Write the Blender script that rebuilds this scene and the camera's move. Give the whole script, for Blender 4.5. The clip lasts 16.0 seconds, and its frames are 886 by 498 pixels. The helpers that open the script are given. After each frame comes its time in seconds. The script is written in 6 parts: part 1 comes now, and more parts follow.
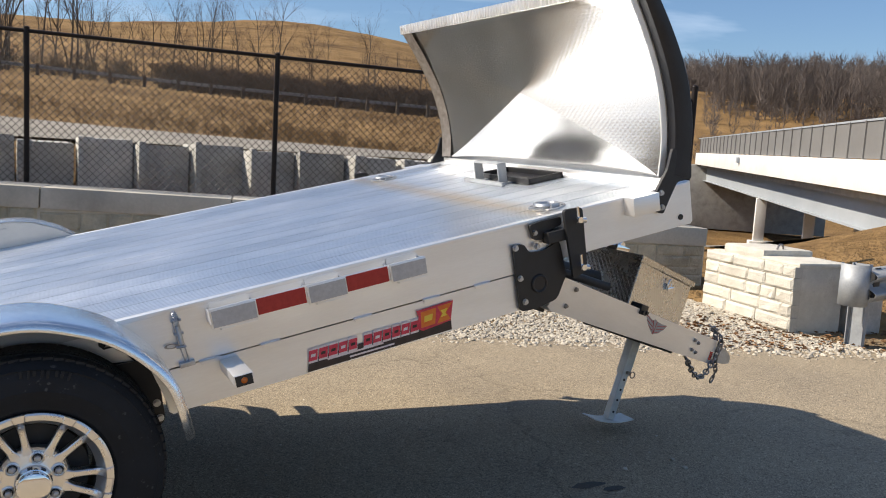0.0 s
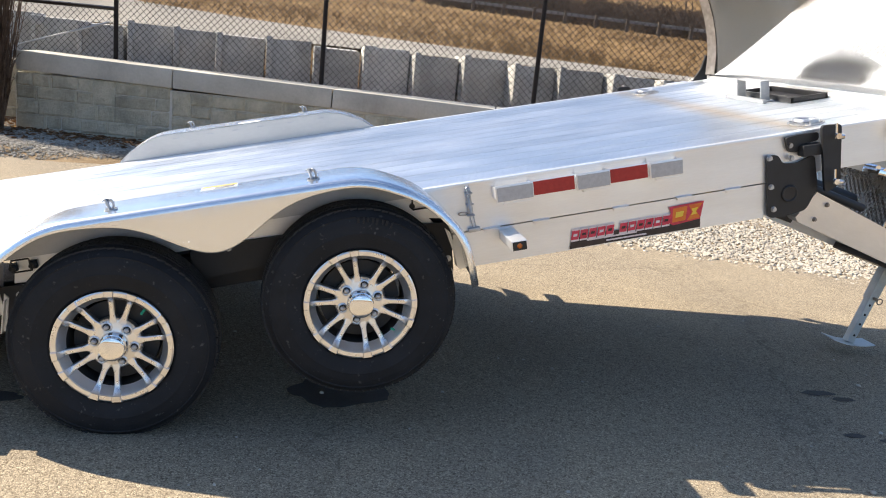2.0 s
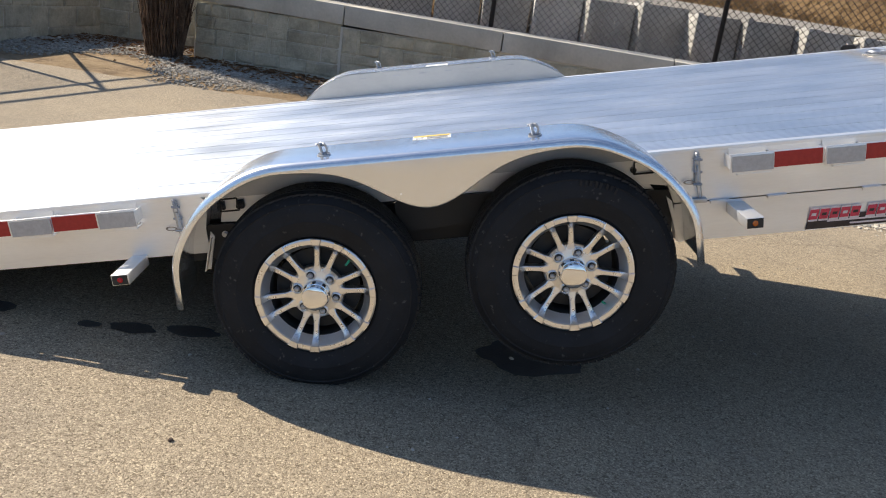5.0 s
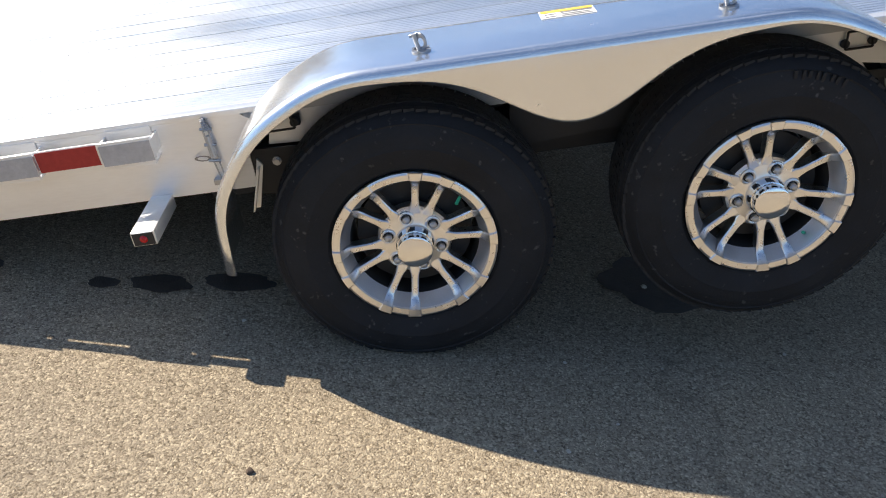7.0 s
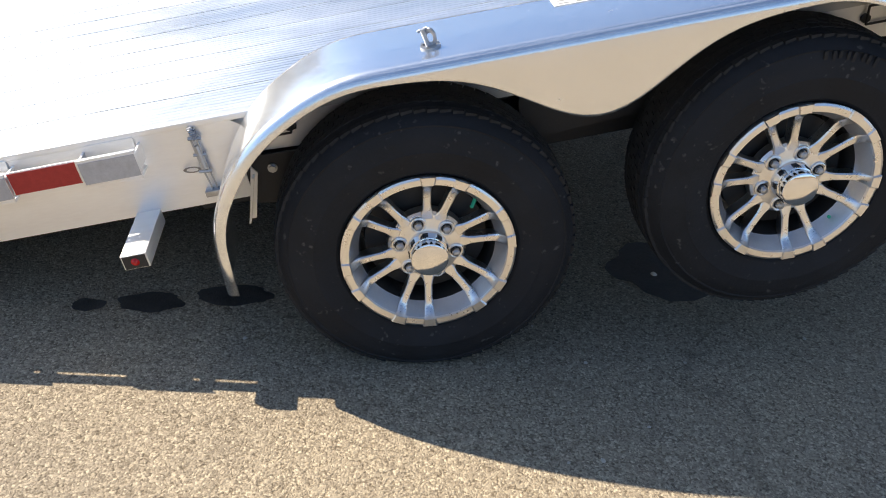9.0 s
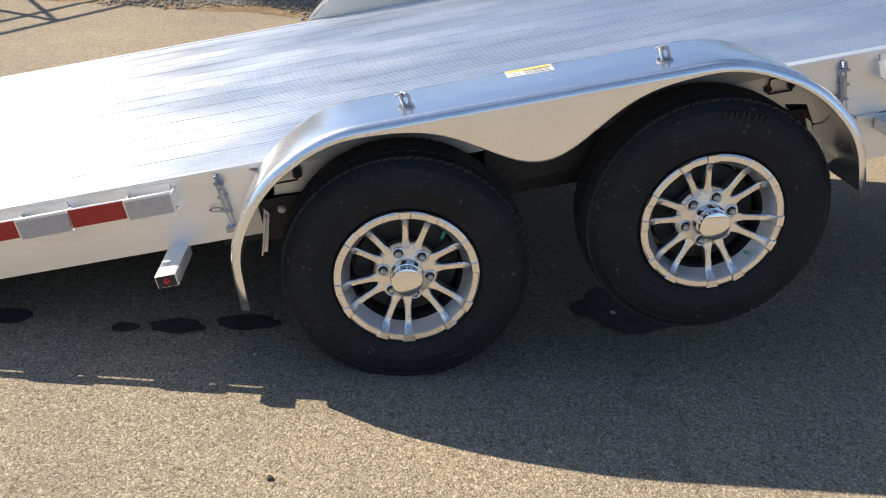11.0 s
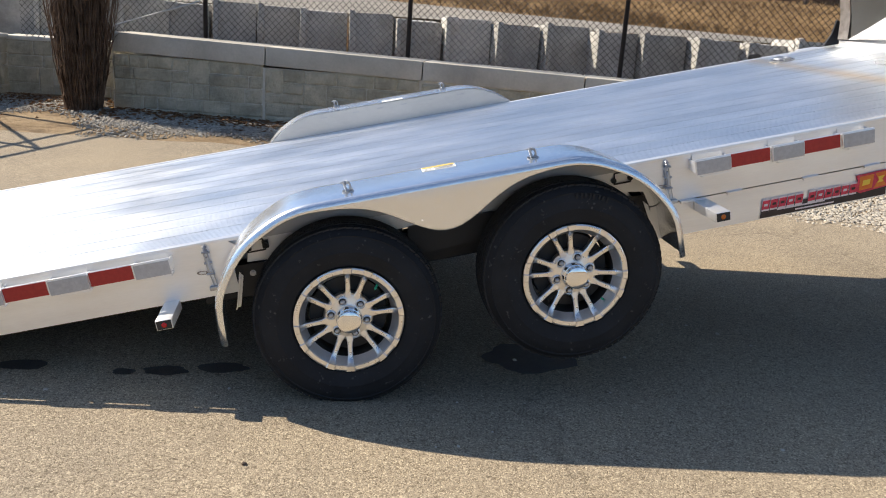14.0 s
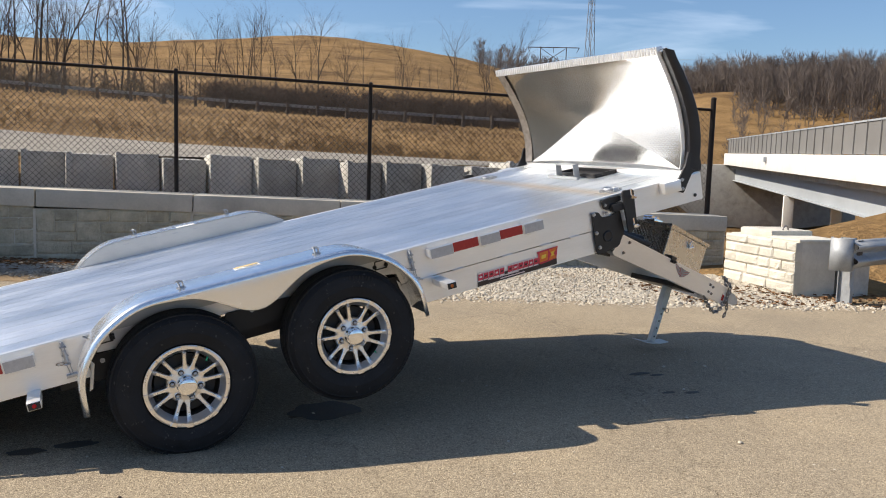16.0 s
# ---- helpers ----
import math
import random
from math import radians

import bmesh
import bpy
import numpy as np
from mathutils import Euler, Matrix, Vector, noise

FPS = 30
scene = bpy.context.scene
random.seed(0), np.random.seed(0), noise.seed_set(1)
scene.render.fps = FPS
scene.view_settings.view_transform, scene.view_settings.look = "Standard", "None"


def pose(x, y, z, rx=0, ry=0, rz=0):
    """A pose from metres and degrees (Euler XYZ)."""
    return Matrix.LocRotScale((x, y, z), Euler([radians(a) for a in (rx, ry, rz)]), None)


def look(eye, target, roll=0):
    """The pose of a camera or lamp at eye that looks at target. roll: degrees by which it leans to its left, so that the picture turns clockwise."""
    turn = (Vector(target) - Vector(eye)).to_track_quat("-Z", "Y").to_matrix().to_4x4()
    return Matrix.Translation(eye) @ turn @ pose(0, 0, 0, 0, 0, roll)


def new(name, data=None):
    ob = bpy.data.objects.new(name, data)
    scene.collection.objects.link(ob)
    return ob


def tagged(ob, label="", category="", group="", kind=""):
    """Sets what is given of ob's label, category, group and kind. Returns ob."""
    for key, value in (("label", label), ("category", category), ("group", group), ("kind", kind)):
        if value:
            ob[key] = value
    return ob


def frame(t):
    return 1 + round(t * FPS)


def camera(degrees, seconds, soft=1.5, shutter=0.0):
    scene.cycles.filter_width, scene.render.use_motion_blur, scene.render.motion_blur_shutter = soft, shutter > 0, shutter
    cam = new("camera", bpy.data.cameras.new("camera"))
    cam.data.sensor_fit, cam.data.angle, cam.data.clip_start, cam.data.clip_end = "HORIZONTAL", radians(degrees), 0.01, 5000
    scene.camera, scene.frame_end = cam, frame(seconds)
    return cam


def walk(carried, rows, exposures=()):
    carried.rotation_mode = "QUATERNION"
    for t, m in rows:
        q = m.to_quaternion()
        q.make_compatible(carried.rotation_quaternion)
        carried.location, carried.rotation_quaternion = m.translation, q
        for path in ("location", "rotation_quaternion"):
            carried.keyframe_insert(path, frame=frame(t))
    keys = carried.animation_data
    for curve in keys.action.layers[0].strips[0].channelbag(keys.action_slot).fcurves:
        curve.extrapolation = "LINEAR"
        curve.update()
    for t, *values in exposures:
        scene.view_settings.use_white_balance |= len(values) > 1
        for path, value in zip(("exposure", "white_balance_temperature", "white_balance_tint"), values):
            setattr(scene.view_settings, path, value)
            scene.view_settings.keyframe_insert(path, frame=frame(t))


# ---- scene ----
cam = camera(56.1, 16.0, soft=1.03)
PATH = [
    (0, (0.805, -2.394, 1.485), (1.716, -0.629, 1.258), 3.3),
    (0.5, (0.85, -2.516, 1.471), (1.682, -0.719, 1.194), 4.7),
    (1, (0.848, -2.624, 1.465), (1.561, -0.785, 1.133), 5.1),
    (1.5, (0.682, -2.763, 1.452), (1.262, -0.887, 1.07), 4.7),
    (2, (0.561, -2.84, 1.428), (0.937, -0.929, 0.975), 5.7),
    (2.5, (0.533, -2.861, 1.419), (0.718, -0.939, 0.898), 6.6),
    (3, (0.505, -2.865, 1.405), (0.611, -0.947, 0.847), 7.1),
    (5.5, (0.243, -2.384, 1.4), (0.305, -0.497, 0.741), 8.1),
    (6, (0.174, -2.132, 1.39), (0.179, -0.278, 0.64), 7.2),
    (6.5, (0.035, -1.933, 1.35), (0.087, -0.14, 0.465), 5.7),
    (7, (-0.088, -1.753, 1.35), (0.065, -0.022, 0.36), 5.8),
    (7.5, (-0.095, -1.532, 1.333), (0.06, 0.165, 0.287), 6.9),
    (8, (-0.094, -1.407, 1.334), (0.035, 0.25, 0.222), 6.5),
    (8.5, (-0.139, -1.461, 1.352), (0.031, 0.19, 0.236), 4.9),
    (9, (-0.214, -1.595, 1.356), (0.042, 0.089, 0.309), 4.6),
    (9.5, (-0.226, -1.708, 1.367), (0.083, 0.017, 0.404), 5.0),
    (12, (-0.051, -2.332, 1.411), (0.069, -0.488, 0.646), 3.5),
    (12.5, (-0.017, -2.491, 1.416), (0.106, -0.621, 0.715), 4.3),
    (13, (0.065, -2.615, 1.413), (0.159, -0.725, 0.765), 5.5),
    (13.5, (0.053, -2.702, 1.427), (0.19, -0.8, 0.823), 5.5),
    (14, (-0.127, -2.876, 1.436), (0.174, -0.973, 0.9), 4.0),
    (14.5, (-0.269, -3.119, 1.45), (0.199, -1.229, 0.994), 3.3),
    (15, (-0.316, -3.439, 1.449), (0.332, -1.579, 1.102), 3.0),
    (15.5, (-0.445, -3.741, 1.45), (0.33, -1.916, 1.187), 2.0),
    (16, (-0.57, -4.036, 1.455), (0.277, -2.237, 1.244), 1.7),
]
walk(cam, [(t, look(eye, target, roll)) for t, eye, target, roll in PATH], [(0, 0.4), (1, 0.52), (1.5, 0.7), (2, 0.95), (2.5, 0.83), (3, 0.42), (3.2, 0.4), (5.5, 0.6), (6, 0.68), (6.5, 0.6), (7.5, 0.7), (8, 0.8), (9, 0.82), (9.5, 0.75), (12.5, 0.52), (13.5, 0.52), (15, 0.63), (15.5, 0.65), (16, 0.45)])

# ---- world, sun, exposure ----
SUN_TO = Vector((-1.054, 0.563, 1.0)).normalized()
world = bpy.data.worlds.new("sky")
scene.world = world
world.use_nodes = True
wn = world.node_tree
sky = wn.nodes.new("ShaderNodeTexSky")
sky.sky_type, sky.sun_disc = "NISHITA", False
sky.sun_elevation = math.asin(SUN_TO.z)
sky.sun_rotation = math.atan2(SUN_TO.x, SUN_TO.y)
sky.air_density, sky.dust_density, sky.ozone_density = 1.0, 0.7, 3.5
# thin cirrus streaks
coord = wn.nodes.new("ShaderNodeTexCoord")
smap = wn.nodes.new("ShaderNodeMapping")
smap.inputs["Scale"].default_value = (1.2, 1.2, 7.0)
smap.inputs["Rotation"].default_value = (0.12, -0.1, 0.3)
cir = wn.nodes.new("ShaderNodeTexNoise")
cir.inputs["Scale"].default_value, cir.inputs["Detail"].default_value = 2.2, 7
cir.inputs["Distortion"].default_value = 0.5
cramp = wn.nodes.new("ShaderNodeValToRGB")
cramp.color_ramp.elements[0].position, cramp.color_ramp.elements[1].position = 0.52, 0.86
cmix = wn.nodes.new("ShaderNodeMixRGB")
cmix.inputs[2].default_value = (9.0, 9.6, 10.4, 1)
wn.links.new(coord.outputs["Generated"], smap.inputs[0])
wn.links.new(smap.outputs[0], cir.inputs["Vector"])
wn.links.new(cir.outputs["Fac"], cramp.inputs[0])
wn.links.new(cramp.outputs[0], cmix.inputs[0])
wn.links.new(sky.outputs[0], cmix.inputs[1])
tint = wn.nodes.new("ShaderNodeMixRGB")
tint.blend_type = "MULTIPLY"
tint.inputs[0].default_value = 1
tint.inputs[2].default_value = (0.925, 1.0, 1.095, 1)
wn.links.new(cmix.outputs[0], tint.inputs[1])
wn.links.new(tint.outputs[0], wn.nodes["Background"].inputs[0])
wn.nodes["Background"].inputs[1].default_value = 0.088
sun = new("sun", bpy.data.lights.new("sun", "SUN"))
sun.data.energy, sun.data.angle, sun.data.color = 5.4, radians(0.53), (1.0, 0.885, 0.735)
sun.matrix_world = look(SUN_TO * 50, (0, 0, 0))


# ---- materials ----
def material(name):
    m = bpy.data.materials.new(name)
    m.use_nodes = True
    return m, m.node_tree, m.node_tree.nodes["Principled BSDF"]


def surface(name, a, b, scale=8.0, rough=(0.5, 0.7), metal=0.0, bump=0.2, bscale=60.0, stretch=(1, 1, 1), fine=0.35,
            dirt=None, dscale=1.5, damount=0.5, vary=0.0, aniso=0.0, dist=0.004, object_space=True, spec=0.5):
    """Two colours mixed by noise at two scales, roughness by the same noise, relief by a finer one, and stains of a third colour."""
    m, nt, p = material(name)
    n, l = nt.nodes, nt.links
    tc = n.new("ShaderNodeTexCoord")
    mp = n.new("ShaderNodeMapping")
    mp.inputs["Scale"].default_value = stretch
    if object_space:
        l.new(tc.outputs["Object"], mp.inputs[0])
    else:
        geo = n.new("ShaderNodeNewGeometry")
        l.new(geo.outputs["Position"], mp.inputs[0])

    def tex(s, d=4, r=0.6):
        t = n.new("ShaderNodeTexNoise")
        t.inputs["Scale"].default_value, t.inputs["Detail"].default_value, t.inputs["Roughness"].default_value = s, d, r
        l.new(mp.outputs[0], t.inputs["Vector"])
        return t

    big, small = tex(scale), tex(bscale, 5, 0.7)
    fac = n.new("ShaderNodeMixRGB")
    fac.inputs[0].default_value = fine
    l.new(big.outputs["Fac"], fac.inputs[1])
    l.new(small.outputs["Fac"], fac.inputs[2])
    ramp = n.new("ShaderNodeValToRGB")
    ramp.color_ramp.elements[0].position, ramp.color_ramp.elements[1].position = 0.36, 0.64
    ramp.color_ramp.elements[0].color, ramp.color_ramp.elements[1].color = (*a, 1), (*b, 1)
    l.new(fac.outputs[0], ramp.inputs[0])
    colour = ramp.outputs[0]
    if dirt:
        st = tex(dscale, 6, 0.65)
        sr = n.new("ShaderNodeValToRGB")
        sr.color_ramp.elements[0].position, sr.color_ramp.elements[1].position = 0.5, 0.72
        l.new(st.outputs["Fac"], sr.inputs[0])
        am = n.new("ShaderNodeMath")
        am.operation = "MULTIPLY"
        am.inputs[1].default_value = damount
        l.new(sr.outputs[0], am.inputs[0])
        mx = n.new("ShaderNodeMixRGB")
        mx.inputs[2].default_value = (*dirt, 1)
        l.new(am.outputs[0], mx.inputs[0])
        l.new(colour, mx.inputs[1])
        colour = mx.outputs[0]
    if vary:
        oi = n.new("ShaderNodeObjectInfo")
        hs = n.new("ShaderNodeHueSaturation")
        mr = n.new("ShaderNodeMapRange")
        mr.inputs[3].default_value, mr.inputs[4].default_value = 1 - vary, 1 + vary
        l.new(oi.outputs["Random"], mr.inputs[0])
        l.new(mr.outputs[0], hs.inputs["Value"])
        l.new(colour, hs.inputs["Color"])
        colour = hs.outputs[0]
    l.new(colour, p.inputs["Base Color"])
    rr = n.new("ShaderNodeMapRange")
    rr.inputs[1].default_value, rr.inputs[2].default_value = 0.3, 0.7
    rr.inputs[3].default_value, rr.inputs[4].default_value = rough
    l.new(fac.outputs[0], rr.inputs[0])
    l.new(rr.outputs[0], p.inputs["Roughness"])
    p.inputs["Metallic"].default_value = metal
    p.inputs["Anisotropic"].default_value = aniso
    p.inputs["Specular IOR Level"].default_value = spec
    if bump:
        bp = n.new("ShaderNodeBump")
        bp.inputs["Strength"].default_value, bp.inputs["Distance"].default_value = bump, dist
        l.new(small.outputs["Fac"], bp.inputs["Height"])
        l.new(bp.outputs[0], p.inputs["Normal"])
    return m


def asphalt_material():
    """Worn asphalt: tan and grey aggregate chips, dusty patches, fine cracks."""
    m, nt, p = material("asphalt")
    n, l = nt.nodes, nt.links
    geo = n.new("ShaderNodeNewGeometry")
    vo = n.new("ShaderNodeTexVoronoi")
    vo.inputs["Scale"].default_value = 190
    l.new(geo.outputs["Position"], vo.inputs["Vector"])
    chip = n.new("ShaderNodeValToRGB")
    cr = chip.color_ramp
    cr.elements[0].color, cr.elements[1].color = (0.23, 0.190, 0.138, 1), (0.56, 0.478, 0.345, 1)
    cr.elements.new(0.42).color = (0.315, 0.264, 0.191, 1)
    cr.elements.new(0.80).color = (0.39, 0.330, 0.239, 1)
    sep = n.new("ShaderNodeSeparateColor")
    l.new(vo.outputs["Color"], sep.inputs[0])
    l.new(sep.outputs[0], chip.inputs[0])
    big = n.new("ShaderNodeTexNoise")
    big.inputs["Scale"].default_value, big.inputs["Detail"].default_value, big.inputs["Roughness"].default_value = 0.8, 9, 0.62
    l.new(geo.outputs["Position"], big.inputs["Vector"])
    patch = n.new("ShaderNodeValToRGB")
    patch.color_ramp.elements[0].position, patch.color_ramp.elements[1].position = 0.3, 0.72
    patch.color_ramp.elements[0].color, patch.color_ramp.elements[1].color = (0.82, 0.82, 0.83, 1), (1.14, 1.12, 1.07, 1)
    l.new(big.outputs["Fac"], patch.inputs[0])
    mul = n.new("ShaderNodeMixRGB")
    mul.blend_type = "MULTIPLY"
    mul.inputs[0].default_value = 1
    l.new(chip.outputs[0], mul.inputs[1])
    l.new(patch.outputs[0], mul.inputs[2])
    # hairline cracks, only where a slow noise lets them
    ck = n.new("ShaderNodeTexVoronoi")
    ck.feature = "DISTANCE_TO_EDGE"
    ck.inputs["Scale"].default_value = 0.22
    wob = n.new("ShaderNodeTexNoise")
    wob.inputs["Scale"].default_value, wob.inputs["Detail"].default_value = 2.5, 6
    l.new(geo.outputs["Position"], wob.inputs["Vector"])
    ad = n.new("ShaderNodeMixRGB")
    ad.blend_type = "ADD"
    ad.inputs[0].default_value = 0.55
    l.new(geo.outputs["Position"], ad.inputs[1])
    l.new(wob.outputs["Color"], ad.inputs[2])
    l.new(ad.outputs[0], ck.inputs["Vector"])
    cm = n.new("ShaderNodeValToRGB")
    cm.color_ramp.elements[0].color, cm.color_ramp.elements[1].color = (0.45, 0.45, 0.45, 1), (1, 1, 1, 1)
    cm.color_ramp.elements[0].position, cm.color_ramp.elements[1].position = 0.0005, 0.0025
    l.new(ck.outputs["Distance"], cm.inputs[0])
    mul2 = n.new("ShaderNodeMixRGB")
    mul2.blend_type = "MULTIPLY"
    mul2.inputs[0].default_value = 0.4
    l.new(mul.outputs[0], mul2.inputs[1])
    l.new(cm.outputs[0], mul2.inputs[2])
    # dark pits and wandering joints between the chips
    pit = n.new("ShaderNodeTexNoise")
    pit.inputs["Scale"].default_value, pit.inputs["Detail"].default_value, pit.inputs["Distortion"].default_value = 75, 5, 1.6
    l.new(geo.outputs["Position"], pit.inputs["Vector"])
    pr = n.new("ShaderNodeValToRGB")
    pr.color_ramp.elements[0].position, pr.color_ramp.elements[1].position = 0.36, 0.49
    pr.color_ramp.elements[0].color, pr.color_ramp.elements[1].color = (0.42, 0.39, 0.36, 1), (1, 1, 1, 1)
    l.new(pit.outputs["Fac"], pr.inputs[0])
    mul3 = n.new("ShaderNodeMixRGB")
    mul3.blend_type = "MULTIPLY"
    mul3.inputs[0].default_value = 0.85
    l.new(mul2.outputs[0], mul3.inputs[1])
    l.new(pr.outputs[0], mul3.inputs[2])
    l.new(mul3.outputs[0], p.inputs["Base Color"])
    p.inputs["Roughness"].default_value = 0.85
    p.inputs["Specular IOR Level"].default_value = 0.3
    bp = n.new("ShaderNodeBump")
    bp.inputs["Strength"].default_value, bp.inputs["Distance"].default_value = 0.75, 0.0050
    hm = n.new("ShaderNodeMath")
    hm.operation = "MULTIPLY_ADD"
    hm.inputs[1].default_value = -0.4
    l.new(vo.outputs["Distance"], hm.inputs[0])
    l.new(pit.outputs["Fac"], hm.inputs[2])
    l.new(hm.outputs[0], bp.inputs["Height"])
    bp2 = n.new("ShaderNodeBump")
    bp2.inputs["Strength"].default_value, bp2.inputs["Distance"].default_value = 0.5, 0.02
    l.new(big.outputs["Fac"], bp2.inputs["Height"])
    l.new(bp2.outputs[0], bp.inputs["Normal"])
    l.new(bp.outputs[0], p.inputs["Normal"])
    return m


def tread_plate_material(name, base, rough, scale=45.0, relief=0.15, depth=0.0010):
    """Bright sheet metal rolled with a small diamond tread."""
    m = surface(name, base, tuple(c * 1.08 for c in base), 5, rough, 1.0, 0.0, 60)
    nt = m.node_tree
    n, l = nt.nodes, nt.links
    p = n["Principled BSDF"]
    tc = n.new("ShaderNodeTexCoord")
    outs = []
    for a in (1, -1):
        mp = n.new("ShaderNodeMapping")
        mp.inputs["Scale"].default_value = (1, 1, a)
        w = n.new("ShaderNodeTexWave")
        w.bands_direction = "DIAGONAL"
        w.inputs["Scale"].default_value = scale
        l.new(tc.outputs["Object"], mp.inputs[0])
        l.new(mp.outputs[0], w.inputs["Vector"])
        outs.append(w.outputs["Fac"])
    mm = n.new("ShaderNodeMath")
    mm.operation = "MULTIPLY"
    l.new(outs[0], mm.inputs[0])
    l.new(outs[1], mm.inputs[1])
    bp = n.new("ShaderNodeBump")
    bp.inputs["Strength"].default_value, bp.inputs["Distance"].default_value = relief, depth
    l.new(mm.outputs[0], bp.inputs["Height"])
    l.new(bp.outputs[0], p.inputs["Normal"])
    return m


ALU = surface("mill_aluminium", (0.84, 0.84, 0.84), (0.94, 0.94, 0.935), 3.0, (0.34, 0.46), 0.8, 0.12, 90, (0.3, 2, 2), 0.3,
              (0.62, 0.60, 0.56), 1.2, 0.35, dist=0.001)
DECK = surface("deck_aluminium", (0.72, 0.765, 0.80), (0.93, 0.95, 0.965), 1.5, (0.29, 0.42), 0.9, 0.12, 30, (1.1, 2.8, 0.2), 0.2,
               (0.64, 0.66, 0.69), 1.7, 0.5, vary=0.05, dist=0.0012, object_space=False)
dn, dl = DECK.node_tree.nodes, DECK.node_tree.links
dp = dn["Principled BSDF"]
dtc, dsx, dno = dn.new("ShaderNodeTexCoord"), dn.new("ShaderNodeSeparateXYZ"), dn.new("ShaderNodeTexNoise")
dno.inputs["Scale"].default_value, dno.inputs["Detail"].default_value = 3.0, 5
dl.new(dtc.outputs["Object"], dsx.inputs[0])
dl.new(dtc.outputs["Object"], dno.inputs["Vector"])
# a soft tan band across the planks near the front
d1, d2, d3, d4 = [dn.new("ShaderNodeMath") for _ in range(4)]
d1.operation, d2.operation, d3.operation, d4.operation = "SUBTRACT", "ABSOLUTE", "MULTIPLY_ADD", "MULTIPLY"
d1.inputs[1].default_value = 2.77
d3.inputs[1].default_value, d3.inputs[2].default_value, d3.use_clamp = -9.0, 1.0, True
dl.new(dsx.outputs[0], d1.inputs[0])
dl.new(d1.outputs[0], d2.inputs[0])
dl.new(d2.outputs[0], d3.inputs[0])
dl.new(d3.outputs[0], d4.inputs[0])
dl.new(dno.outputs["Fac"], d4.inputs[1])
dmx = dn.new("ShaderNodeMixRGB")
dmx.inputs[2].default_value = (0.80, 0.62, 0.40, 1)
dl.new(d4.outputs[0], dmx.inputs[0])
dl.new(dp.inputs["Base Color"].links[0].from_socket, dmx.inputs[1])
dl.new(dmx.outputs[0], dp.inputs["Base Color"])
tan_node = DECK.node_tree.nodes.new("ShaderNodeTangent")
tan_node.direction_type, tan_node.axis = "RADIAL", "X"
DECK.node_tree.links.new(tan_node.outputs[0], DECK.node_tree.nodes["Principled BSDF"].inputs["Tangent"])
DECK.node_tree.nodes["Principled BSDF"].inputs["Anisotropic"].default_value = 0.45
FENDER = surface("rolled_aluminium", (0.84, 0.86, 0.87), (0.94, 0.945, 0.95), 2.0, (0.19, 0.30), 0.97, 0.10, 40, (0.5, 1, 1), 0.3, dist=0.001)
HOODM = tread_plate_material("tread_plate", (0.70, 0.695, 0.68), (0.20, 0.28), 24, 0.17, 0.0010)
BOXM = tread_plate_material("box_tread_plate", (0.66, 0.65, 0.63), (0.22, 0.32), 18, 0.5, 0.0018)
OXID = surface("oxidised_aluminium", (0.50, 0.50, 0.50), (0.62, 0.62, 0.61), 4, (0.5, 0.62), 1.0, 0.1, 70, (0.4, 1, 1), 0.3, dist=0.001)
JACKM = surface("pale_zinc", (0.52, 0.56, 0.56), (0.68, 0.72, 0.72), 12, (0.4, 0.55), 0.4, 0.1, 90)
# near-black for plank undersides, added to deepen the shade below the deck
UNDER_DARK = surface("underside_dark", (0.05, 0.047, 0.043), (0.11, 0.105, 0.098), 6, (0.7, 0.85), 0.0, 0.2, 90)
ZINC = surface("zinc_plated_steel", (0.38, 0.39, 0.41), (0.58, 0.59, 0.61), 20, (0.3, 0.5), 1.0, 0.1, 120)
CHROME = surface("bright_chrome", (0.85, 0.85, 0.86), (0.92, 0.92, 0.92), 10, (0.06, 0.14), 1.0, 0.0)
RIMM = surface("machined_alloy", (0.82, 0.80, 0.77), (0.92, 0.90, 0.87), 14, (0.24, 0.36), 1.0, 0.06, 200)
RIMP = surface("painted_alloy", (0.56, 0.57, 0.59), (0.66, 0.67, 0.69), 14, (0.3, 0.42), 0.85, 0.05, 200)
RUBBER = surface("tyre_rubber", (0.0100, 0.0108, 0.0126), (0.0195, 0.0210, 0.0240), 9, (0.58, 0.82), 0.0, 0.6, 150, dirt=(0.03, 0.032, 0.036), dscale=7,
                 damount=0.3, dist=0.002, spec=0.28)
rn, rl = RUBBER.node_tree.nodes, RUBBER.node_tree.links
rp = rn["Principled BSDF"]
fleck, framp, fmix, ftc = rn.new("ShaderNodeTexNoise"), rn.new("ShaderNodeValToRGB"), rn.new("ShaderNodeMixRGB"), rn.new("ShaderNodeTexCoord")
fleck.inputs["Scale"].default_value, fleck.inputs["Detail"].default_value = 48.0, 3
framp.color_ramp.elements[0].position, framp.color_ramp.elements[1].position = 0.655, 0.80
fmix.inputs[2].default_value = (0.11, 0.105, 0.1, 1)
rl.new(ftc.outputs["Object"], fleck.inputs["Vector"])
rl.new(fleck.outputs["Fac"], framp.inputs[0])
rl.new(framp.outputs[0], fmix.inputs[0])
rl.new(rp.inputs["Base Color"].links[0].from_socket, fmix.inputs[1])
rl.new(fmix.outputs[0], rp.inputs["Base Color"])
TREAD = surface("dusty_tread_rubber", (0.012, 0.0125, 0.0135), (0.042, 0.041, 0.040), 30, (0.6, 0.85), 0.0, 0.6, 150, dist=0.002, spec=0.25)
BLACK = surface("black_powder_coat", (0.012, 0.012, 0.013), (0.022, 0.022, 0.024), 12, (0.35, 0.55), 0.0, 0.1, 200)
